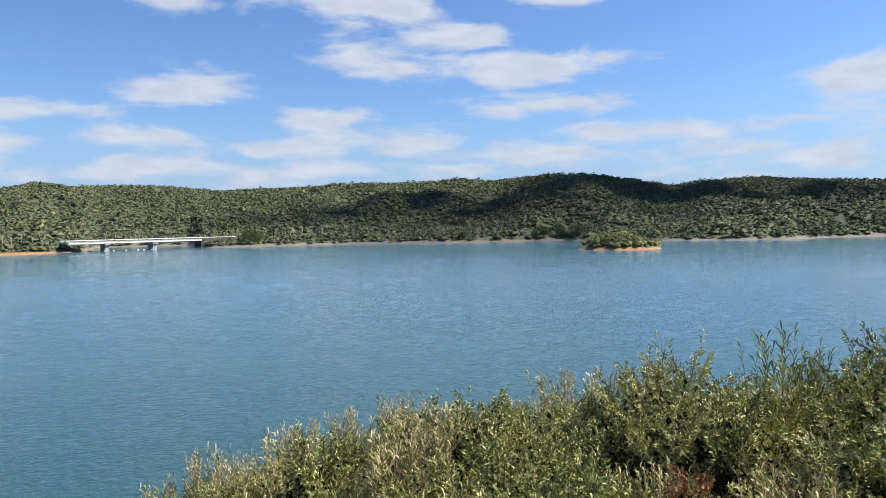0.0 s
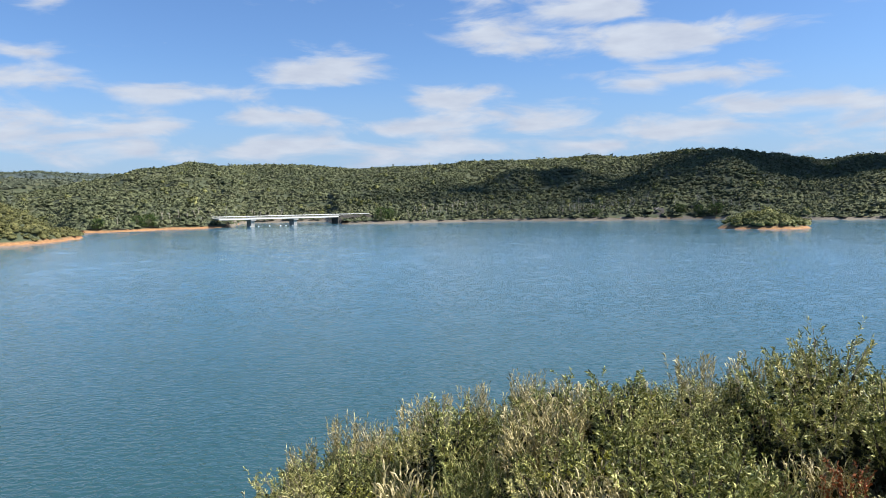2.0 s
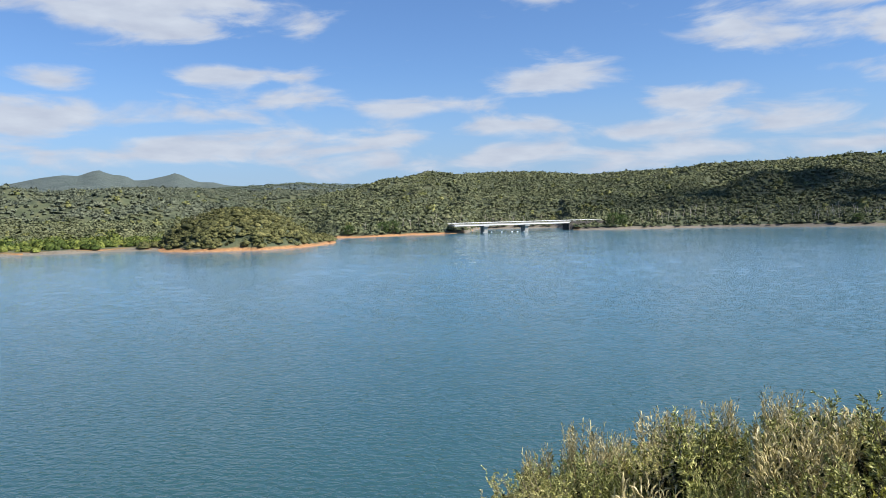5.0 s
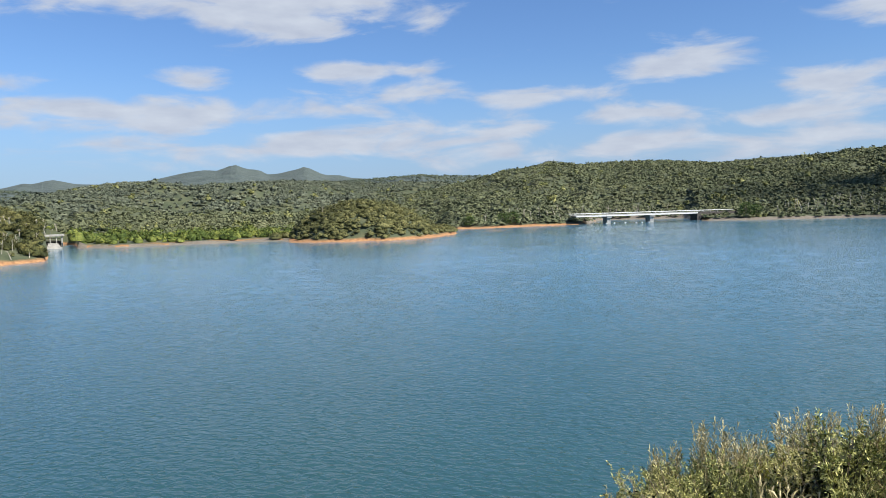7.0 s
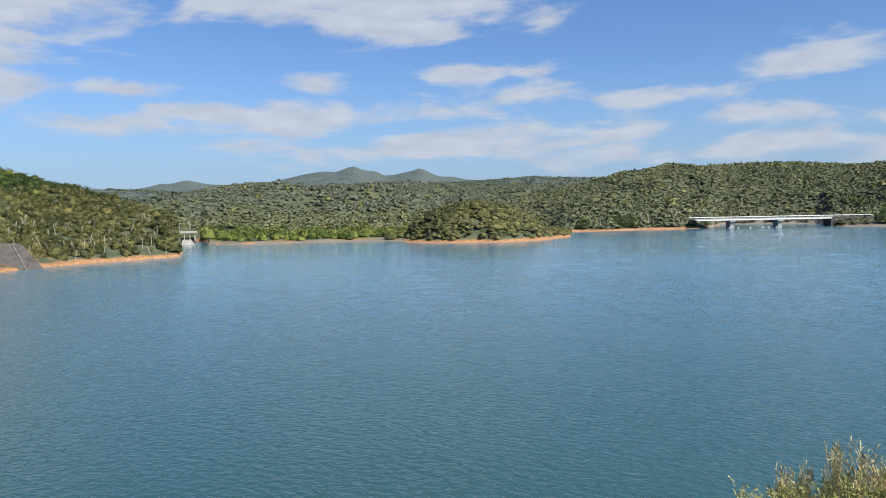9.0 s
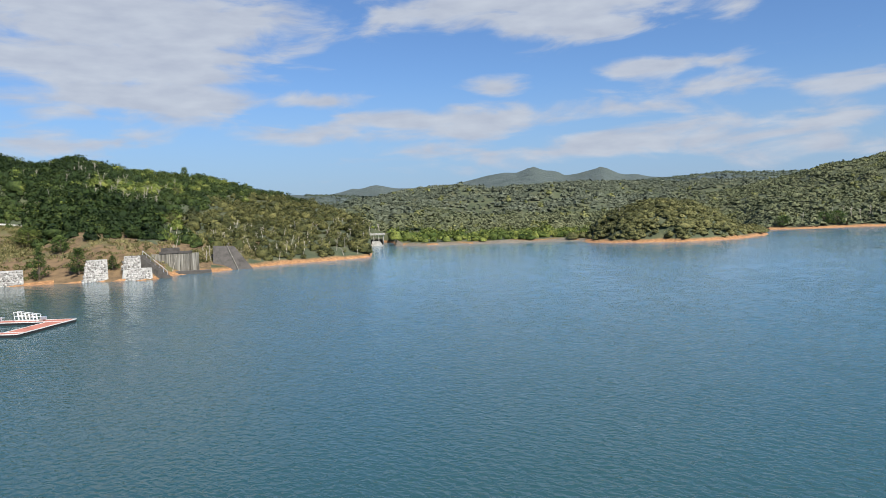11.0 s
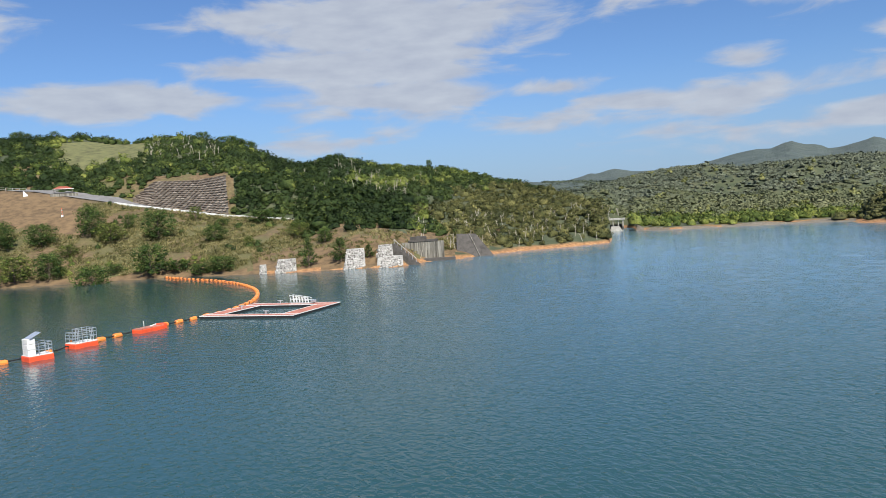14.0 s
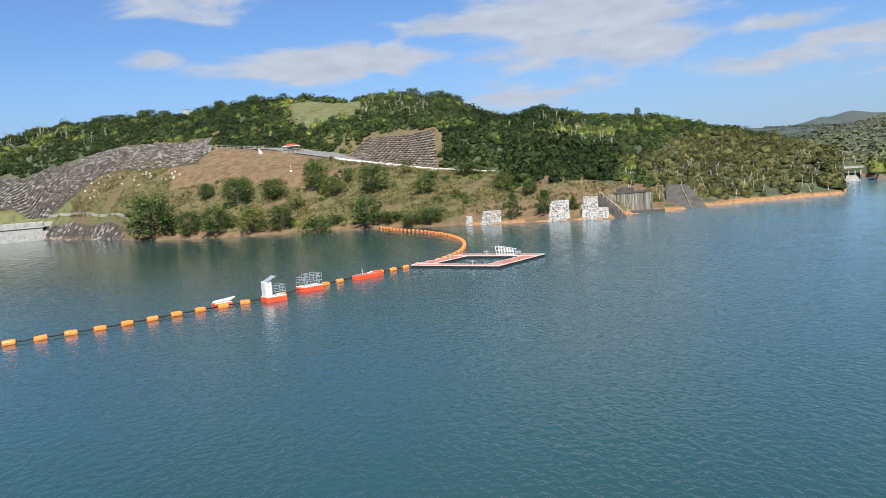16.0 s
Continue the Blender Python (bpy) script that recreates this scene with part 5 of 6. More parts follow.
def build_boom():
    boom = thing("floating_boom", Matrix.Identity(4), "floating boom of orange cylinder floats on a black cable", "boom")
    bm = bmesh.new()
    # a barrel with a waist strap and domed ends, lying along x
    rings = [(-0.5, 0.10), (-0.47, 0.22), (-0.40, 0.27), (-0.2, 0.285), (-0.19, 0.27), (-0.13, 0.27), (-0.12, 0.285),
             (0.12, 0.285), (0.13, 0.27), (0.19, 0.27), (0.2, 0.285), (0.40, 0.27), (0.47, 0.22), (0.5, 0.10)]
    rows = [[bm.verts.new((x, r * math.cos(a * math.pi / 6), r * math.sin(a * math.pi / 6))) for a in range(12)] for x, r in rings]
    for u, v in zip(rows, rows[1:]):
        for k in range(12):
            bm.faces.new((u[k], u[(k + 1) % 12], v[(k + 1) % 12], v[k]))
    bm.faces.new(rows[0][::-1])
    bm.faces.new(rows[-1])
    bmesh.ops.recalc_face_normals(bm, faces=bm.faces)
    me = bpy.data.meshes.new("float")
    bm.to_mesh(me)
    bm.free()
    me.materials.append(M_ORANGE)
    spots = spline(BOOM, 2.36)
    rng = random.Random(4)
    skip = [(-75.2, -22.9, 2.0), (-81.0, -21.4, 2.6), (-88.3, -16.4, 1.6)]
    for k, (x, y) in enumerate(spots):
        if any(math.hypot(x - a, y - b) < c for a, b, c in skip):
            continue
        nx, ny = spots[min(k + 1, len(spots) - 1)] - spots[max(k - 1, 0)]
        ob = new("float", me)
        ob.parent = boom
        ob.matrix_local = pose(x, y, 0.12 + rng.uniform(-0.03, 0.03), rng.uniform(-30, 30), rng.uniform(-4, 4), math.degrees(math.atan2(ny, nx)) + rng.uniform(-7, 7))
        ob.scale = (1.08, 1.08, 1.08)
    curve = bpy.data.curves.new("cable", "CURVE")
    curve.dimensions, curve.bevel_depth, curve.bevel_resolution = "3D", 0.07, 1
    line = spline(BOOM, 0.59)
    sp = curve.splines.new("POLY")
    sp.points.add(len(line) - 1)
    for k, (x, y) in enumerate(line):
        sp.points[k].co = (x, y, 0.30 - 0.14 * abs(math.sin(math.pi * k / 4)), 1)
    curve.materials.append(M_BLACK)
    cable = new("cable", curve)
    cable.parent = boom
    tagged(cable, "black rubber cable")


build_boom()


def railing(root, x0, x1, y0, y1, z, h, n, sides="xXyY"):
    """Posts and three rails round a rectangle; sides: which edges carry it."""
    edges = {"x": ((x0, y0), (x0, y1)), "X": ((x1, y0), (x1, y1)), "y": ((x0, y0), (x1, y0)), "Y": ((x0, y1), (x1, y1))}
    for s in sides:
        a, b = (Vector((*p, z)) for p in edges[s])
        bm = bmesh.new()
        for k in range(n + 1):
            p = a.lerp(b, k / n)
            rod(bm, p, p + Vector((0, 0, h)), 0.03)
        for f in (0.4, 0.72, 1.0):
            rod(bm, a + Vector((0, 0, h * f)), b + Vector((0, 0, h * f)), 0.03)
        part("railing", bm, M_STEEL, root, "pale steel railing")


def build_rafts():
    def raft(x, y, yaw, lx, ly, label, h=0.55, top=M_WHITE):
        r = thing("work_raft", pose(x, y, 0, 0, 0, yaw), label, "raft", "rafts along the boom")
        part("hull", box(bmesh.new(), -lx / 2, lx / 2, -ly / 2, ly / 2, -0.25, h - 0.08, 0.07), M_RED, r)
        part("deck", box(bmesh.new(), -lx / 2 + 0.05, lx / 2 - 0.05, -ly / 2 + 0.05, ly / 2 - 0.05, h - 0.077, h, 0.01), top, r, "deck boards")
        return r

    yaw = 128.0
    a = raft(-75.0, -23.3, yaw, 2.2, 1.8, "red raft with a white cabinet, solar panel and railings")
    railing(a, -0.15, 1.0, -0.8, 0.8, 0.55, 1.05, 2)
    for k in range(3):
        boxed = part("cabinet", box(bmesh.new(), -1.0, -0.3, -0.5, 0.7, 0.555 + k * 0.5, 1.04 + k * 0.5, 0.04), M_WHITE, a, "stacked white cabinet")
        part("cabinet_door", box(bmesh.new(), -0.92, -0.38, 0.705, 0.725, 0.61 + k * 0.5, 0.99 + k * 0.5, 0.005), M_STEEL, boxed, "grey metal door")
    for y in (-0.32, 0.32):
        part("solar_panel", box(bmesh.new(), -0.55, 0.55, -0.29, 0.29, -0.02, 0.02, 0, pose(-0.3, y, 2.3, 0, -26, 0)), M_PANEL, a, "tilted solar panel")
    part("panel_frame", rod(rod(bmesh.new(), (-0.7, 0, 2.0), (-0.65, 0, 2.12), 0.04), (-0.32, 0.2, 2.0), (-0.1, 0.2, 2.38), 0.03), M_STEEL, a)
    b = raft(-81.0, -21.0, yaw + 8, 2.5, 1.8, "red raft fenced with pale steel railings")
    railing(b, -0.4, 1.15, -0.82, 0.82, 0.55, 1.25, 3)
    railing(b, -1.15, -0.75, -0.82, 0.82, 0.55, 1.0, 1, "xXY")
    part("strap", box(bmesh.new(), -0.6, -0.45, 0.91, 0.97, -0.1, 0.7), M_ORANGE, b, "yellow mooring strap")
    c = raft(-88.6, -15.9, yaw + 14, 3.4, 1.4, "low red raft with small fittings on deck", 0.5, M_DECK)
    part("cleat", rod(rod(bmesh.new(), (-0.6, 0, 0.45), (-0.6, 0, 1.25), 0.03), (0.3, 0.1, 0.5), (1.2, 0.1, 0.62), 0.07), M_WHITE, c)
    part("end_float", box(bmesh.new(), 1.3, 2.3, -0.5, 0.5, -0.1, 0.62, 0.12), M_RED, c)
    d = raft(-73.9, -28.4, yaw + 4, 1.9, 1.0, "small orange raft with white pipes lying on it", 0.35)
    for k in range(3):
        part("pipe", rod(bmesh.new(), (-1.1 + 0.2 * k, -0.3 + k * 0.3, 0.45), (0.9 + 0.3 * k, -0.2 + k * 0.25, 0.5 + 0.06 * k), 0.09, sides=8), M_WHITE, d, "white plastic pipe")


build_rafts()


def build_dock():
    u = Vector((7.3, 11.4, 0)).normalized()
    yaw = math.degrees(math.atan2(u.y, u.x))
    W, D = 13.4, 11.6
    root = thing("floating_dock", pose(-95.9, -11.2, -0.15, 0, 0, yaw), "square floating dock with red-brown decks round a pool", "dock")
    decks = ((0, W, 0, 1.4), (0, 2.4, 1.42, D - 2.02), (W - 2.4, W, 1.42, D - 2.02), (0, W, D - 2.0, D))
    for x0, x1, y0, y1 in decks:
        deck = part("deck", box(bmesh.new(), x0 + 0.078, x1 - 0.078, y0 + 0.078, y1 - 0.078, 0.425, 0.5, 0.02), M_DECK, root, "red-brown deck boards")
        bm = bmesh.new()
        box(bm, x0, x1, y0, y0 + 0.075, 0.44, 0.53)
        box(bm, x0, x1, y1 - 0.075, y1, 0.44, 0.53)
        box(bm, x0, x0 + 0.075, y0 + 0.078, y1 - 0.078, 0.44, 0.53)
        box(bm, x1 - 0.075, x1, y0 + 0.078, y1 - 0.078, 0.44, 0.53)
        part("edge_trim", bm, M_WHITE, deck, "white edge trim")
        n = max(2, int(max(x1 - x0, y1 - y0) / 2.2))
        for k in range(n):
            if x1 - x0 > y1 - y0:
                a, w = x0 + (x1 - x0) * k / n, (x1 - x0) / n
                lim = (a + 0.03, a + w - 0.03, y0 + 0.02, y1 - 0.02)
            else:
                a, w = y0 + (y1 - y0) * k / n, (y1 - y0) / n
                lim = (x0 + 0.02, x1 - 0.02, a + 0.03, a + w - 0.03)
            part("float_block", box(bmesh.new(), *lim, -0.4, 0.42, 0.05), M_BLACK, root, "black float block")
    for x, y in ((1.6, 6.5), (9.0, 1.0), (4.6, D - 0.6)):
        post = part("mooring_post", rod(bmesh.new(), (x, y, 0.45), (x, y, 1.0), 0.09, sides=10), M_STEEL, root, "steel mooring bollard")
        part("crossbar", rod(bmesh.new(), (x - 0.4, y, 0.92), (x + 0.4, y, 0.92), 0.06), M_STEEL, post)
    g = thing("gangway", pose(-100.6, 1.2, 0.355, 0, 0, yaw - 6), "white tubular gangway rail standing on the dock", "gangway")
    for y in (0, 0.9):
        bm = bmesh.new()
        for k in range(7):
            rod(bm, (-1.9 + k * 0.6, y, 0), (-2.1 + k * 0.6, y, 1.35 - 0.07 * k), 0.045)
        rod(bm, (-2.15, y, 1.38), (1.7, y, 0.9), 0.045)
        rod(bm, (-2.05, y, 0.75), (1.75, y, 0.5), 0.045)
        rod(bm, (-1.95, y, 0.06), (1.9, y, 0.06), 0.06)
        part("side_rail", bm, M_WHITE, g)
    part("walkway", box(bmesh.new(), -1.9, 2.4, 0.05, 0.85, 0.02, 0.14), M_CONCRETE, g)
    g.scale = (0.8, 0.8, 0.8)
    part("winch", box(bmesh.new(), 2.0, 2.7, 0.1, 0.8, 0.141, 0.6, 0.08), M_STEEL, g, "grey winch")


build_dock()


# ---- clouds out of view, added to shade the far hills ----
def build_cloud():
    rng = random.Random(8)
    bm = bmesh.new()
    for _ in range(46):
        a, o = rng.uniform(0, 6.283), math.sqrt(rng.uniform(0, 1))
        s = rng.uniform(35, 75) * (1.15 - 0.5 * o)
        m = Matrix.Translation((math.cos(a) * o * 250, math.sin(a) * o * 150, s * 0.3)) @ Matrix.Diagonal((1, 1, 0.6, 1))
        bmesh.ops.create_icosphere(bm, subdivisions=2, radius=s, matrix=m)
    me = bpy.data.meshes.new("cloud")
    bm.to_mesh(me)
    bm.free()
    me.materials.append(M_CLOUD)
    # unseen clouds, set towards the sun from the slopes they shade
    for x, y, turn, size in ((699, 600, 12, 1.0), (-850, 660, 40, 0.75)):
        ob = new("cloud", me)
        ob.matrix_world = pose(x, y, 640, 0, 0, turn) @ Matrix.Scale(size, 4)
        tagged(ob, "white cumulus cloud out of view, added to shade the far hills", "cloud", kind="structure")


def build_vapour(nt, bsdf):
    nt.links.new(ramp_of(nt, noise_of(nt, coords_of(nt), 0.02), [(0.3, (0.85,) * 3), (0.7, (0.95,) * 3)]), bsdf.inputs["Base Color"])
    bsdf.inputs["Roughness"].default_value, bsdf.inputs["Alpha"].default_value = 1.0, 0.13


M_CLOUD = material("cloud_vapour", build_vapour)
build_cloud()


# ---- small works on the hillside ----
def build_hut():
    p = bearing(111.9, 386)
    h = thing("ridge_hut", at_bearing(111.9, 386, gz(p.x, p.y)), "small grey hut on top of the wooded ridge", "hut")
    part("wall", box(bmesh.new(), -1.6, 1.6, -1.3, 1.3, -0.5, 3.2, 0.05), M_CONCRETE, h)
    part("roof", box(bmesh.new(), -1.9, 1.9, -1.6, 1.6, 3.21, 3.45, 0.05), M_CONCRETE, h)


def build_pads():
    rng = random.Random(61)
    pts, faces = [], []
    for _ in range(34):
        az = rng.uniform(112.6, 119.2)
        foot = float(BIG_FOOT(az))
        m = terrain_frame(az, foot - rng.uniform(1.5, 17), 0.0)
        s = rng.uniform(0.11, 0.21)
        base = len(pts)
        pts += [m @ Vector((x * s * 1.6, y * s, z * 0.5)) for x in (-1, 1) for y in (-1, 1) for z in (-0.3, 1)]
        faces += [[base + i for i in f] for f in ((0, 1, 3, 2), (4, 6, 7, 5), (0, 4, 5, 1), (2, 3, 7, 6), (1, 5, 7, 3), (0, 2, 6, 4))]
    ob = new("anchor_pads", mesh_from("anchor_pads", pts, faces, M_WHITE, False))
    tagged(ob, "small pale concrete pads dotted over the cutting", "pads", kind="stuff")


build_hut()
build_pads()

# ---- trees on the left bank ----
def tree_template(name, seed, label, tall, wide, mat, cards, conical):
    """A tree with a tapered trunk, limbs and a ragged crown."""
    rng = np.random.RandomState(seed)
    root = thing(name, pose(0, 0, -400), label, "tree", "trees on the bank")
    bm = bmesh.new()
    rod(bm, (0, 0, -0.4), (0.05, 0.03, tall * 0.45), tall * 0.028, tall * 0.018, 8)
    rod(bm, (0.05, 0.03, tall * 0.45), (0.0, 0.1, tall * 0.92), tall * 0.018, 0.02, 6)
    part("trunk", bm, M_BARK, root)
    tips = []
    bm = bmesh.new()
    n = 34
    for k in range(n):
        f = 0.06 + 0.88 * k / n
        a = k * 2.4 + rng.uniform(-0.4, 0.4)
        reach = wide / 2 * ((1 - f) ** 0.7 * 1.15 if conical else math.sin(math.pi * (0.24 + 0.70 * f)) ** 0.7) * rng.uniform(0.7, 1.12)
        tip = Vector((math.cos(a) * reach, math.sin(a) * reach, tall * f + reach * 0.28))
        rod(bm, (0.02, 0.03, tall * f * 0.92), tip, tall * 0.008 + 0.01, 0.012, 5)
        tips += [(tip, 1.0), (tip * 0.62 + Vector((0, 0, tall * f * 0.36)), 0.9)]
    part("branchwork", bm, M_BARK, root, "", "stuff")
    pts, nor, size = [], [], []
    for tip, s in tips:
        m = max(4, cards // len(tips))
        d = rng.normal(size=(m, 3))
        d[:, 2] += 0.5
        d /= np.linalg.norm(d, axis=1, keepdims=True)
        rad = wide * 0.21 * s * rng.uniform(0.7, 1.25)
        pts.append(np.array(tip) + d * rad * rng.uniform(0.35, 1.0, (m, 1)) * np.array((1, 1, 0.75)))
        nor.append(d + rng.normal(size=d.shape) * 0.5)
        size.append(rng.uniform(0.6, 1.2, m) * (0.024 if cards > 2000 else 0.042) * (wide + tall) * 0.5)
    nor = np.concatenate(nor)
    nor /= np.linalg.norm(nor, axis=1, keepdims=True)
    # needle sprays over small shaded masses at the end of every limb
    sprays = leaf_cards(np.concatenate(pts), nor, np.concatenate(size), rng, 0.42)
    quads = np.arange(len(sprays)).reshape(-1, 4)
    verts, tris = [sprays], [quads[:, (0, 1, 2)], quads[:, (0, 2, 3)]]
    base = len(sprays)
    for tip, k in tips:
        h, f = dome(rng, 0.7)
        rad = wide * 0.085 * k
        verts.append(np.array(tip) + (h - np.array((0, 0, 0.5))) * np.array((rad, rad, rad * 0.9)))
        tris.append(f + base)
        base += len(h)
    crown = new("crown", triangles_mesh("crown", np.concatenate(verts), np.concatenate(tris), mat))
    crown.parent = root
    return root


PINE_A = tree_template("pine_tree", 1, "bushy young pine with dense green needles on the bank", 7.0, 7.0, M_PINE, 4600, False)
PINE_B = tree_template("pine_tree", 2, "rounded dark green pine among dry grass", 7.0, 7.0, M_PINE, 4600, False)
BROAD = tree_template("broadleaf_tree", 3, "low bright green broadleaf tree on the bank", 7.0, 7.0, M_BRIGHT, 3000, False)
PINE_FAR = tree_template("pine_tree", 5, "small pine standing out on the skyline of the ridge", 7.0, 7.0, M_PINE, 1100, False)
CONE = tree_template("conifer_tree", 4, "narrow upright dark conifer at the water's edge", 7.0, 3.4, M_PINE, 2800, True)
BANK_TREES = [(-213, -73, 8.0, 9), (-212, -62, 6.2, 8), (-216, -51, 8.8, 7), (-212, -45, 5.8, 8), (-212, -33, 8.4, 8), (-189, -32, 8.0, 8), (-199, -75, 7.4, 9),
              (-196, -64, 7.1, 8), (-195, -56, 7.0, 7), (-184, -44, 6.9, 8), (-206, -18, 4.7, 6), (-229, -25, 4.4, 4), (-222, -17, 2.4, 4), (-182, -15, 3.9, 7),
              (-184, -20, 3.0, 5), (-202, 4, 4.2, 7), (-224, -6, 4.0, 8), (-220, -85, 5.0, 5)]
BANK_TREES += [(-221, -42, 4.4, 3), (-197, -9, 3.0, 3), (-195, -41, 2.5, 4), (-189, -26, 2.8, 6), (-188, 10, 3.8, 4), (-205, -54, 3.2, 5), (-207, -97, 13, 14), (-202, -84, 7, 7)]


def plant_trees():
    rng = random.Random(3)
    kinds = (PINE_A, PINE_B, PINE_A, BROAD)
    for k, (x, y, h, w) in enumerate(BANK_TREES):
        src = kinds[k % 4]
        ob = copy_thing(src, pose(x, y, gz(x, y) - 0.1, 0, 0, rng.uniform(0, 360)))
        ob.scale = (w / 7.0, w / 7.0, h / 7.6)
        if h > 9:
            tagged(ob, "large spreading pine leaning over the shore", "tree", "trees on the bank")
    for x, y, h, w in ((-173.5, 5, 7.2, 3.4), (-172, 12.2, 6.0, 4.4), (-171, 18.6, 3.2, 2.6)):
        ob = copy_thing(CONE, pose(x, y, gz(x, y) - 0.1, 0, 0, rng.uniform(0, 360)))
        ob.scale = (w / 3.4, w / 3.4, h / 7.0)
    # a tall pine on the far ridge stands clear of the woods
    p = bearing(77.2 + 1.45, 352)
    ob = copy_thing(PINE_B, pose(p.x, p.y, gz(p.x, p.y), 0, 0, 40))
    ob.scale = (0.42, 0.42, 0.75)
    tagged(ob, "lone pine standing above the wooded ridge", "tree", "trees on the bank")
    # umbrella pines along the skyline, and dark trees at the far waterline
    ridge_row = [(rng.uniform(91.5, 118), rng.uniform(0.55, 1.05), rng.uniform(0.8, 1.15)) for _ in range(34)] + [(rng.uniform(66, 91), rng.uniform(0.3, 0.6), rng.uniform(0.4, 0.6)) for _ in range(16)]
    for az, s, h in ridge_row:
        if 98.9 < az < 104.6:
            s, h = s * 0.7, h * 0.6
        p = bearing(az, float(R_LEFT[2](az)) + 2)
        ob = copy_thing(PINE_FAR, pose(p.x, p.y, gz(p.x, p.y) - 0.2, 0, 0, rng.uniform(0, 360)))
        ob.scale = (s * 0.85, s * 0.85, h * 0.62)
        tagged(ob, "small pine standing out on the skyline of the ridge", "tree", "pines on the ridge")
    for az, d, w, h in ((14.8, 6, 1.1, 1.1), (14.1, 9, 0.9, 0.9), (31.6, 4, 1.0, 0.9), (32.4, 6, 0.9, 0.8), (-9.0, 5, 0.8, 0.8), (-10.2, 6, 1.2, 0.9), (-7.7, 7, 0.9, 0.7), (-26.6, 4, 0.7, 0.5), (-27.6, 4, 0.8, 0.6),
                        (-24.4, 4, 0.6, 0.4), (35.0, 5, 0.8, 0.7), (-1.5, 7, 0.9, 0.6)):
        p = bearing(az, float(SHORE(az)) + d)
        ob = copy_thing(PINE_FAR, pose(p.x, p.y, gz(p.x, p.y) - 0.2, 0, 0, rng.uniform(0, 360)))
        ob.scale = (w, w, h)
        tagged(ob, "dark bushy tree at the far waterline", "tree", "trees on the far shore")
    for src in (PINE_A, PINE_B, PINE_FAR, BROAD, CONE):
        for o in (*src.children_recursive, src):
            bpy.data.objects.remove(o)


plant_trees()


def blades(base, way, length, width, rng, droop=0.35):
    """Long narrow leaves: corners at foot, sides and tip."""
    n = len(base)
    side = np.cross(way, rng.normal(size=(n, 3)))
    side /= np.linalg.norm(side, axis=1, keepdims=True) + 1e-9
    mid = base + way * length[:, None] * 0.5
    tip = base + way * length[:, None] - np.array((0, 0, 1)) * (droop * length)[:, None]
    w = side * width[:, None] * 0.5
    return np.stack([base, mid - w, tip, mid + w], 1).reshape(-1, 3)


def bank_reeds():
    rng = np.random.RandomState(17)
    n = 17000
    az = rng.uniform(74, 122, n)
    lo, hi = SHORE(az) + 2.5, ROAD_R(az) - 1
    r = lo + (hi - lo) * rng.uniform(0, 1, n)
    x, y = -r * np.sin(np.radians(az)), r * np.cos(np.radians(az))
    up = (az > 108.5) & (rng.uniform(0, 1, n) < 0.22)
    r = np.where(up, ROAD_R(az) - 34 + rng.uniform(0, 1, n) * (BIG_FOOT(az) - ROAD_R(az) + 33), r)
    x, y = -r * np.sin(np.radians(az)), r * np.cos(np.radians(az))
    patchy = rolling(x, y, 26, 41) + rolling(x, y, 9, 42) * 0.6
    ok = (patchy > -0.55) & ~((az > 103.5) & (az < 113.5) & (r > ROAD_R(az) - 33)) & ~((az > 116.8) & (r < SHORE(az) + 10)) & ~((az < 88) & ((r < SHORE(az) + 6) | (r > SHORE(az) + 24)))
    ok &= ~((az > 79) & (az < 92) & (r < SHORE(az) + 22) & (rng.uniform(0, 1, n) < 0.72))
    x, y = x[ok], y[ok]
    z = ground_height(x, y)
    per = 11
    base = np.repeat(np.stack([x, y, z - 0.05], 1), per, 0) + rng.normal(size=(len(x) * per, 3)) * np.array((0.28, 0.28, 0))
    way = rng.normal(size=base.shape) * 0.42 + np.array((0, 0, 1.0))
    way /= np.linalg.norm(way, axis=1, keepdims=True)
    ob = new("bank_reeds", cards_mesh("bank_reeds", blades(base, way, rng.uniform(0.5, 1.35, len(base)), rng.uniform(0.10, 0.24, len(base)), rng), M_TUFT))
    tagged(ob, "dry yellow-green reeds and grass covering the bank", "grass", kind="stuff")


bank_reeds()


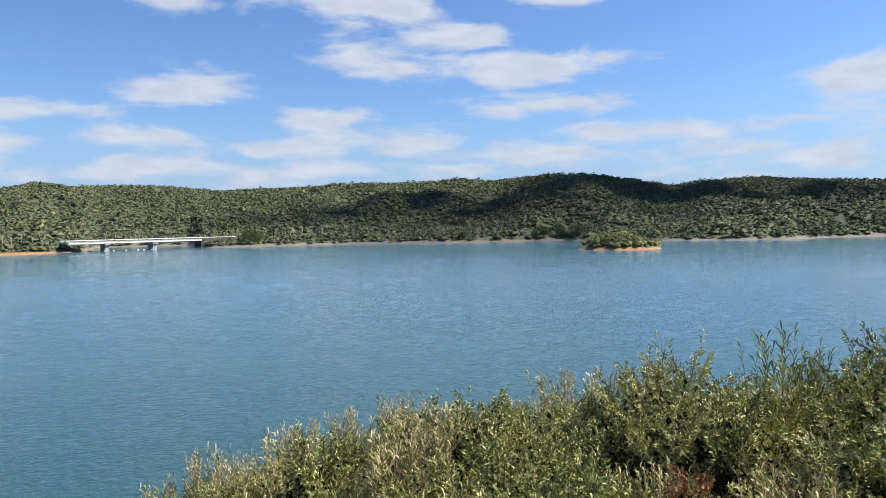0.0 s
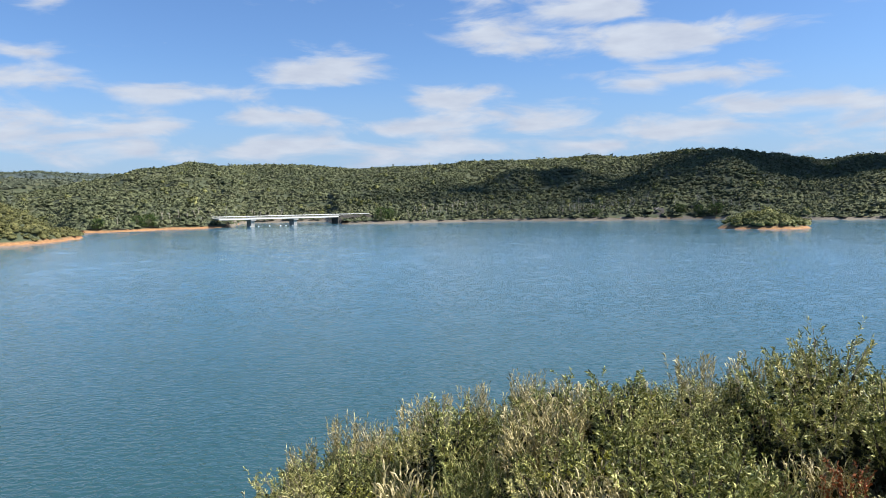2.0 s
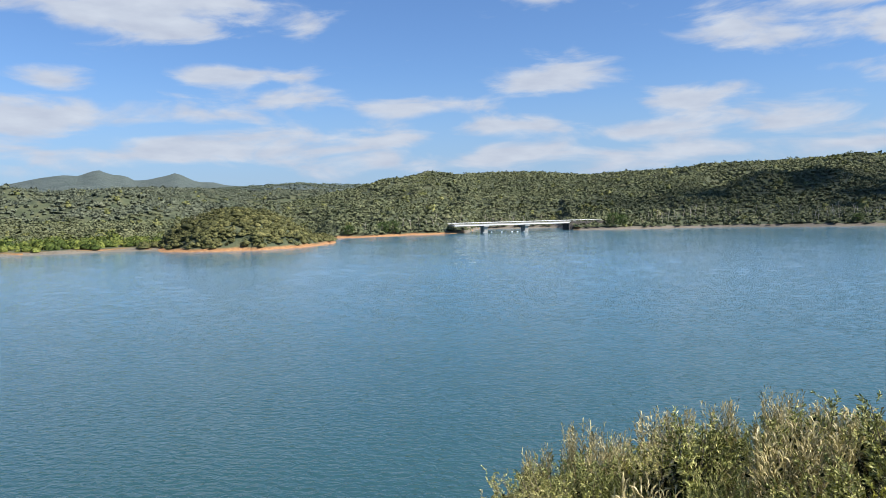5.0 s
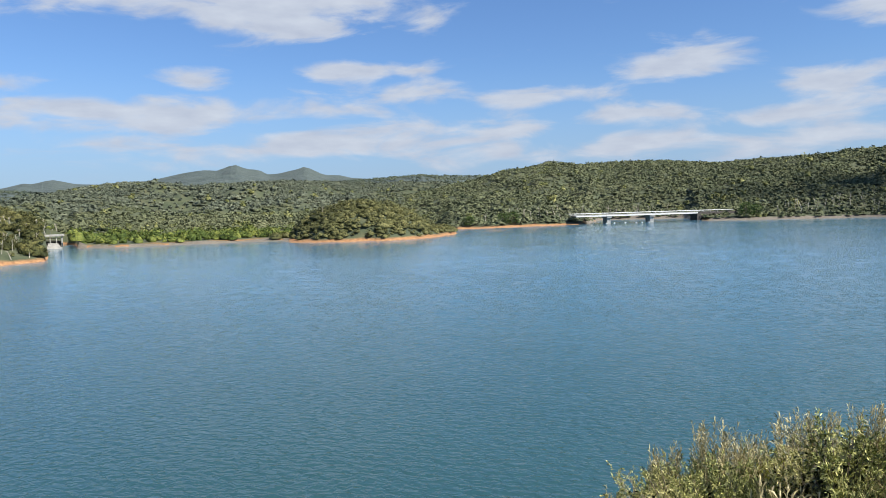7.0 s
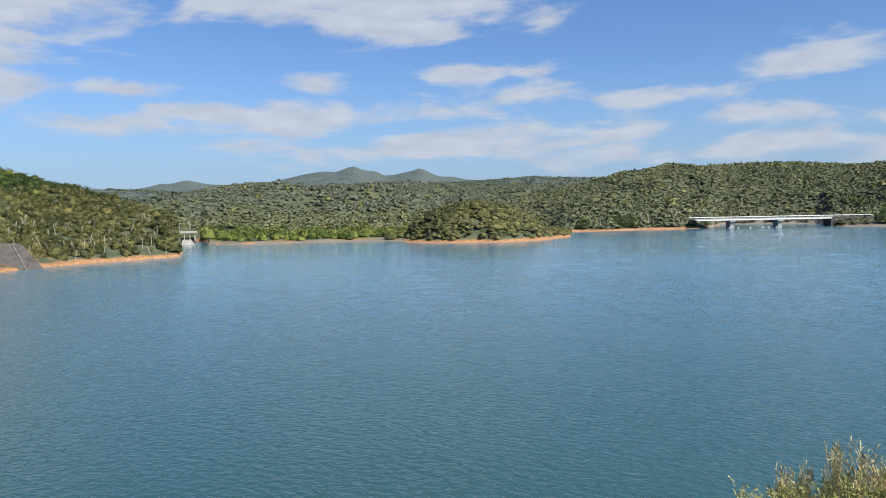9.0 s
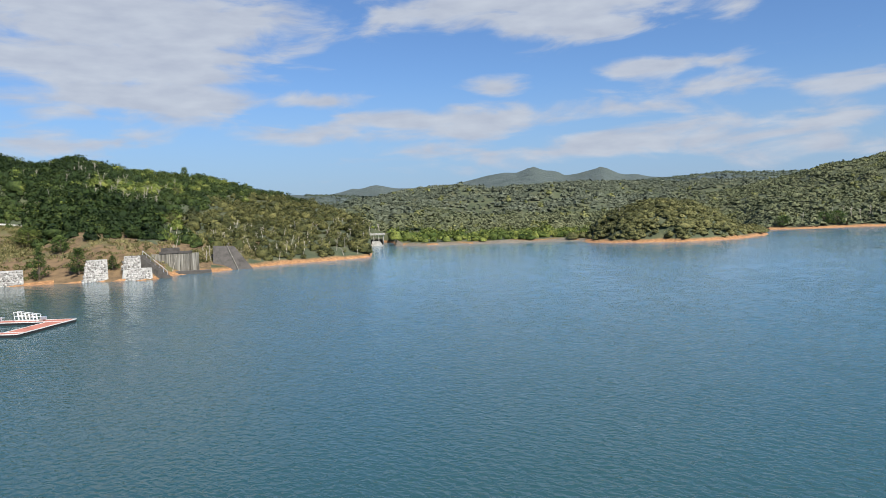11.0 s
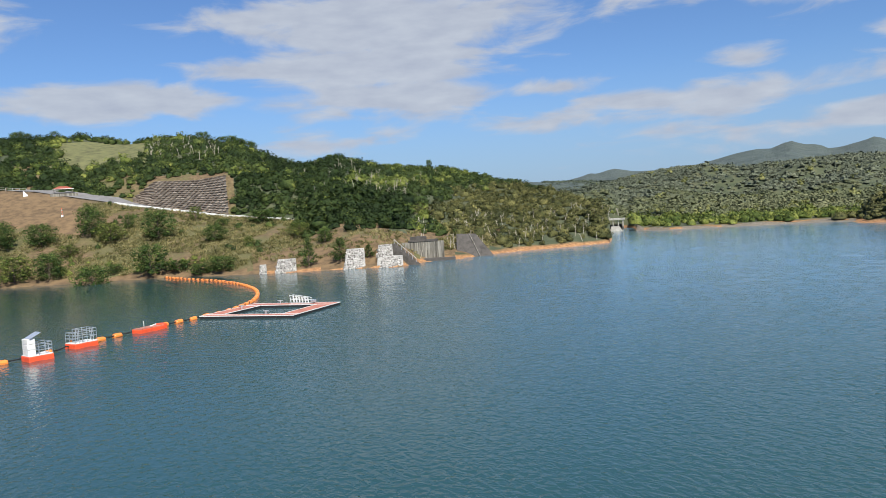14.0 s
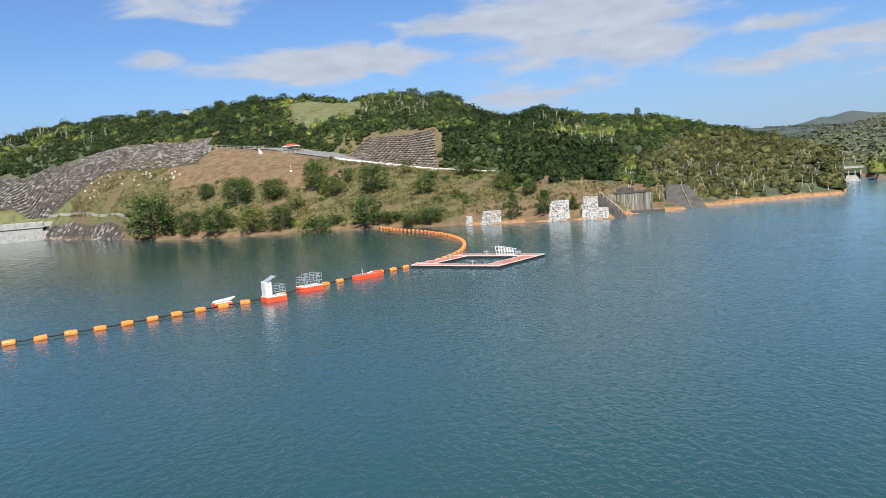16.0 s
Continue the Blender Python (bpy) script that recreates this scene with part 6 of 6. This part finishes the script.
def bleached_trunks():
    """Pale dead stems standing in the woods along the shores and ridges."""
    rng = random.Random(23)
    pts, faces = [], []

    def stem(p, q, r0, r1):
        d = (q - p).normalized()
        s = d.orthogonal().normalized()
        t = d.cross(s)
        base = len(pts)
        for c, r in ((p, r0), (q, r1)):
            pts.extend(c + (s * math.cos(k * 2.094) + t * math.sin(k * 2.094)) * r for k in range(3))
        faces.extend([base + k, base + (k + 1) % 3, base + 3 + (k + 1) % 3, base + 3 + k] for k in range(3))

    zones = ((64.5, 80, 3, 40, 120, 2.5), (-14, 13, 7, 30, 110, 5.0), (20, 34, 6, 24, 40, 4.5), (38, 49, -30, -10, 30, 2.6), (80, 86, 60, 120, 30, 3.4), (94.2, 99.2, 104, 140, 46, 3.0),
             (117, 124, 94, 114, 26, 5.5), (78, 90, 70, 130, 26, 3.0))
    for a0, a1, d0, d1, count, tall in zones:
        for _ in range(count):
            az = rng.uniform(a0, a1)
            p = bearing(az, float(SHORE(az)) + rng.uniform(d0, d1))
            p.z = gz(p.x, p.y)
            if p.z < 0.8:
                continue
            h = tall * rng.uniform(0.55, 1.4)
            top = p + Vector((rng.uniform(-0.28, 0.28) * h, rng.uniform(-0.28, 0.28) * h, h))
            thick = 0.05 + 0.00018 * p.length
            stem(p, top, thick, thick * 0.5)
            for _ in range(3):
                f = rng.uniform(0.45, 0.85)
                o = p.lerp(top, f)
                stem(o, o + Vector((rng.uniform(-0.3, 0.3) * h, rng.uniform(-0.3, 0.3) * h, rng.uniform(0.12, 0.3) * h)), thick * 0.6, thick * 0.25)
    tagged(new("bleached_trunks", mesh_from("bleached_trunks", pts, faces, M_PALE, False)), "pale dead trunks standing among the woods", "trees", kind="stuff")


bleached_trunks()


# ---- plants on the near bank ----
def shrub_template(seed, label, mat, height, spread, stems, leaf, slim, twigs=10, per=13, wood=None):
    """Stems that fork into leafy twigs, the leaves set along each twig and leaning to its tip."""
    rng = np.random.RandomState(seed)
    root = thing("shrub", pose(0, 0, -400), label, "shrub", "shrubs on the near bank")
    bm = bmesh.new()
    tips, foot, way = [], [], []
    for k in range(stems):
        a = k * 2.4 + rng.uniform(-0.5, 0.5)
        out = spread * rng.uniform(0.1, 1.0) ** 0.6
        top = Vector((math.cos(a) * out, math.sin(a) * out, height * rng.uniform(0.70, 1.0) * (1 - 0.32 * (out / spread) ** 2)))
        knee = Vector((top.x * 0.55, top.y * 0.55, top.z * 0.6))
        rod(bm, (math.cos(a) * 0.06, math.sin(a) * 0.06, -0.3), knee, 0.014, 0.010, 4)
        rod(bm, knee, top, 0.010, 0.004, 4)
        tips.append(top)
        for j in range(twigs):
            f = 0.30 + 0.70 * (j + rng.uniform(0, 0.9)) / twigs
            p = knee.lerp(top, (f - 0.3) / 0.7 * 1.25 - 0.25) if f > 0.5 else Vector((0, 0, 0)).lerp(knee, f * 2)
            b = a + rng.normal() * 1.1
            d = np.array((math.cos(b) * 0.75, math.sin(b) * 0.75, rng.uniform(0.55, 1.3)))
            foot.append(np.array(p))
            way.append(d / np.linalg.norm(d) * rng.uniform(0.15, 0.32))
    foot, way = np.array(foot), np.array(way)
    for p, d in list(zip(foot, way))[::4]:
        rod(bm, p, p + d * 0.9, 0.004, 0.002, 3)
    part("branchwork", bm, wood or M_BARK, root, "thin brown branches", "stuff")
    f = rng.uniform(0.15, 1.0, (len(foot), per, 1)) ** 0.7
    pts = (foot[:, None] + way[:, None] * f).reshape(-1, 3)
    d = np.repeat(way / np.linalg.norm(way, axis=1, keepdims=True), per, 0) * 0.75 + rng.normal(size=pts.shape) * 0.55 + np.array((0, 0, 0.12))
    d /= np.linalg.norm(d, axis=1, keepdims=True)
    # old leaves close the heart of the bush, its shade put into their colour
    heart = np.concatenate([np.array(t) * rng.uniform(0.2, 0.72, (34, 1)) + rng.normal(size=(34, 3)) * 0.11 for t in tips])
    old = new("old_leaves", cards_mesh("old_leaves", leaf_cards(heart, rng.normal(size=heart.shape) * 0.6 + 0.001, rng.uniform(0.036, 0.068, len(heart)), rng), M_HEART_SHADE))
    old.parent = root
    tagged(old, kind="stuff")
    lengths = rng.uniform(0.7, 1.3, len(pts)) * leaf
    leaves = new("foliage", cards_mesh("foliage", blades(pts, d, lengths, lengths * rng.uniform(0.8, 1.2, len(pts)) * slim, rng, 0.12), mat))
    leaves.parent = root
    tagged(leaves, kind="stuff")
    return root


def reed_template(seed, label, mat, height, spread, culms, name="reed_clump"):
    rng = np.random.RandomState(seed)
    root = thing(name, pose(0, 0, -400), label, "reed", "reed clumps on the near bank")
    bm = bmesh.new()
    base, way, length = [], [], []
    for k in range(culms):
        a, o = rng.uniform(0, 6.283), spread * math.sqrt(rng.uniform(0, 1))
        p = Vector((math.cos(a) * o, math.sin(a) * o, -0.3))
        h = height * rng.uniform(0.55, 1.0)
        q = p + Vector((math.cos(a) * h * 0.09 + rng.normal() * 0.05 * h, math.sin(a) * h * 0.09 + rng.normal() * 0.05 * h, h + 0.3))
        rod(bm, p, q, 0.0045, 0.002, 3)
        for j in range(16):
            f = 0.36 + 0.64 * math.sqrt((j + rng.uniform(0, 0.8)) / 16)
            b = a + rng.normal() * 1.2
            w = np.array((math.cos(b) * 0.5, math.sin(b) * 0.5, rng.uniform(0.6, 1.5)))
            base.append(np.array(p.lerp(q, f)))
            way.append(w / np.linalg.norm(w))
            length.append(rng.uniform(0.20, 0.42) * (1.25 - 0.5 * f))
    part("stalkwork", bm, M_STRAW, root, "dry pale stalks", "stuff")
    length = np.array(length)
    leaves = new("foliage", cards_mesh("foliage", blades(np.array(base), np.array(way), length, rng.uniform(0.018, 0.032, len(length)), rng, 0.34), mat))
    leaves.parent = root
    tagged(leaves, kind="stuff")
    return root


M_FRESH = leaf_material("fresh_leaves", [(0.25, (0.05, 0.10, 0.025)), (0.5, (0.10, 0.18, 0.045)), (0.75, (0.20, 0.29, 0.08))], 0.9, 0.5, 0.2, 0.4)
M_REED_GREEN = leaf_material("green_reed", [(0.25, (0.055, 0.075, 0.020)), (0.5, (0.19, 0.21, 0.060)), (0.78, (0.45, 0.42, 0.19))], 1.1, speckle=0.45)
NEAR_PLANTS = {
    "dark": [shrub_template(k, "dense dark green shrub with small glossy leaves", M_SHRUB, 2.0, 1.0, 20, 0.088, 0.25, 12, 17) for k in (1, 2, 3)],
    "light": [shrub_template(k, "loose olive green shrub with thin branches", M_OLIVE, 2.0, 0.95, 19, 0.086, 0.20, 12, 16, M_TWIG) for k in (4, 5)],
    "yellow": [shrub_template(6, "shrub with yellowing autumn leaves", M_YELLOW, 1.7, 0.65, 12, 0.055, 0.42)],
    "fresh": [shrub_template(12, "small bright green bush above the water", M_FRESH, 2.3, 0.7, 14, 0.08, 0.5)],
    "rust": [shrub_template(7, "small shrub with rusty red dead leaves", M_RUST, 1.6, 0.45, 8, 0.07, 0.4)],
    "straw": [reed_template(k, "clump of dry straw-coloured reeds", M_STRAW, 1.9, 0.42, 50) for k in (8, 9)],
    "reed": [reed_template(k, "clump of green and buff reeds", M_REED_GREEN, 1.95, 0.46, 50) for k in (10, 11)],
}


def plant_bank():
    rng = random.Random(31)
    spots = []
    tries = 0
    while len(spots) < 330 and tries < 40000:
        tries += 1
        az, r = rng.uniform(-42, 25.0), math.sqrt(rng.uniform(11.0 ** 2, 21.4 ** 2))
        p = bearing(az, r)
        if all((p.x - q.x) ** 2 + (p.y - q.y) ** 2 > 0.74 for q, _, _ in spots):
            spots.append((p, az, r))
    for p, az, r in spots:
        patch = float(rolling(p.x, p.y, 3.6, 91))
        reedy = 0.30 + 0.36 * min(1, max(0, (az + 8) / 22)) + 0.30 * float(rolling(p.x, p.y, 5.0, 92))
        pick = rng.random()
        if pick < reedy * 0.55:
            kind = "straw"
        elif pick < reedy:
            kind = "reed"
        elif pick < reedy + 0.06:
            kind = "rust" if rng.random() < 0.25 else "yellow"
        else:
            kind = "dark" if patch + rng.uniform(-0.5, 0.5) > -0.15 else "light"
        if 2 < az < 14 and 8 < r < 14 and rng.random() < 0.12:
            kind = "yellow"
        s = rng.choice((0.62, 0.8, 0.92, 1.0, 1.1, 1.22)) * rng.uniform(0.93, 1.07) * (0.85 if r > 18 else 1.0) * (0.95 + 0.14 * patch)
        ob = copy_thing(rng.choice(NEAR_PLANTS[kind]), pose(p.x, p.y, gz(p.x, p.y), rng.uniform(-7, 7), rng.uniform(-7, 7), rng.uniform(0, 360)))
        ob.scale = (s * rng.uniform(0.9, 1.15), s * rng.uniform(0.9, 1.15), s)
    # plants that stand out from the thicket
    for kind, az, r, s in (("fresh", 18.4, 20.6, 0.72), ("dark", -33.5, 14.0, 1.5), ("dark", -31.0, 16.5, 1.35), ("straw", 16.0, 19.0, 1.0), ("straw", 8.0, 19.6, 1.0), ("straw", -12.0, 18.0, 1.1), ("rust", 13.3, 13.6, 0.95), ("rust", -18.6, 12.6, 1.0), ("reed", -25.0, 16.5, 1.45), ("straw", 11.0, 20.2, 1.0),
                           ("straw", 21.5, 19.6, 1.0), ("olive", -17.0, 17.5, 1.5), ("yellow", 11.5, 14.5, 0.9), ("yellow", -4.5, 18.0, 1.05), ("straw", 4.0, 20.0, 1.0)):
        p = bearing(az, r)
        ob = copy_thing(rng.choice(NEAR_PLANTS["light" if kind == "olive" else kind]), pose(p.x, p.y, gz(p.x, p.y), 0, 0, rng.uniform(0, 360)))
        ob.scale = (s * 0.8, s * 0.8, s)
    for group in NEAR_PLANTS.values():
        for src in group:
            for o in (*src.children_recursive, src):
                bpy.data.objects.remove(o)


plant_bank()
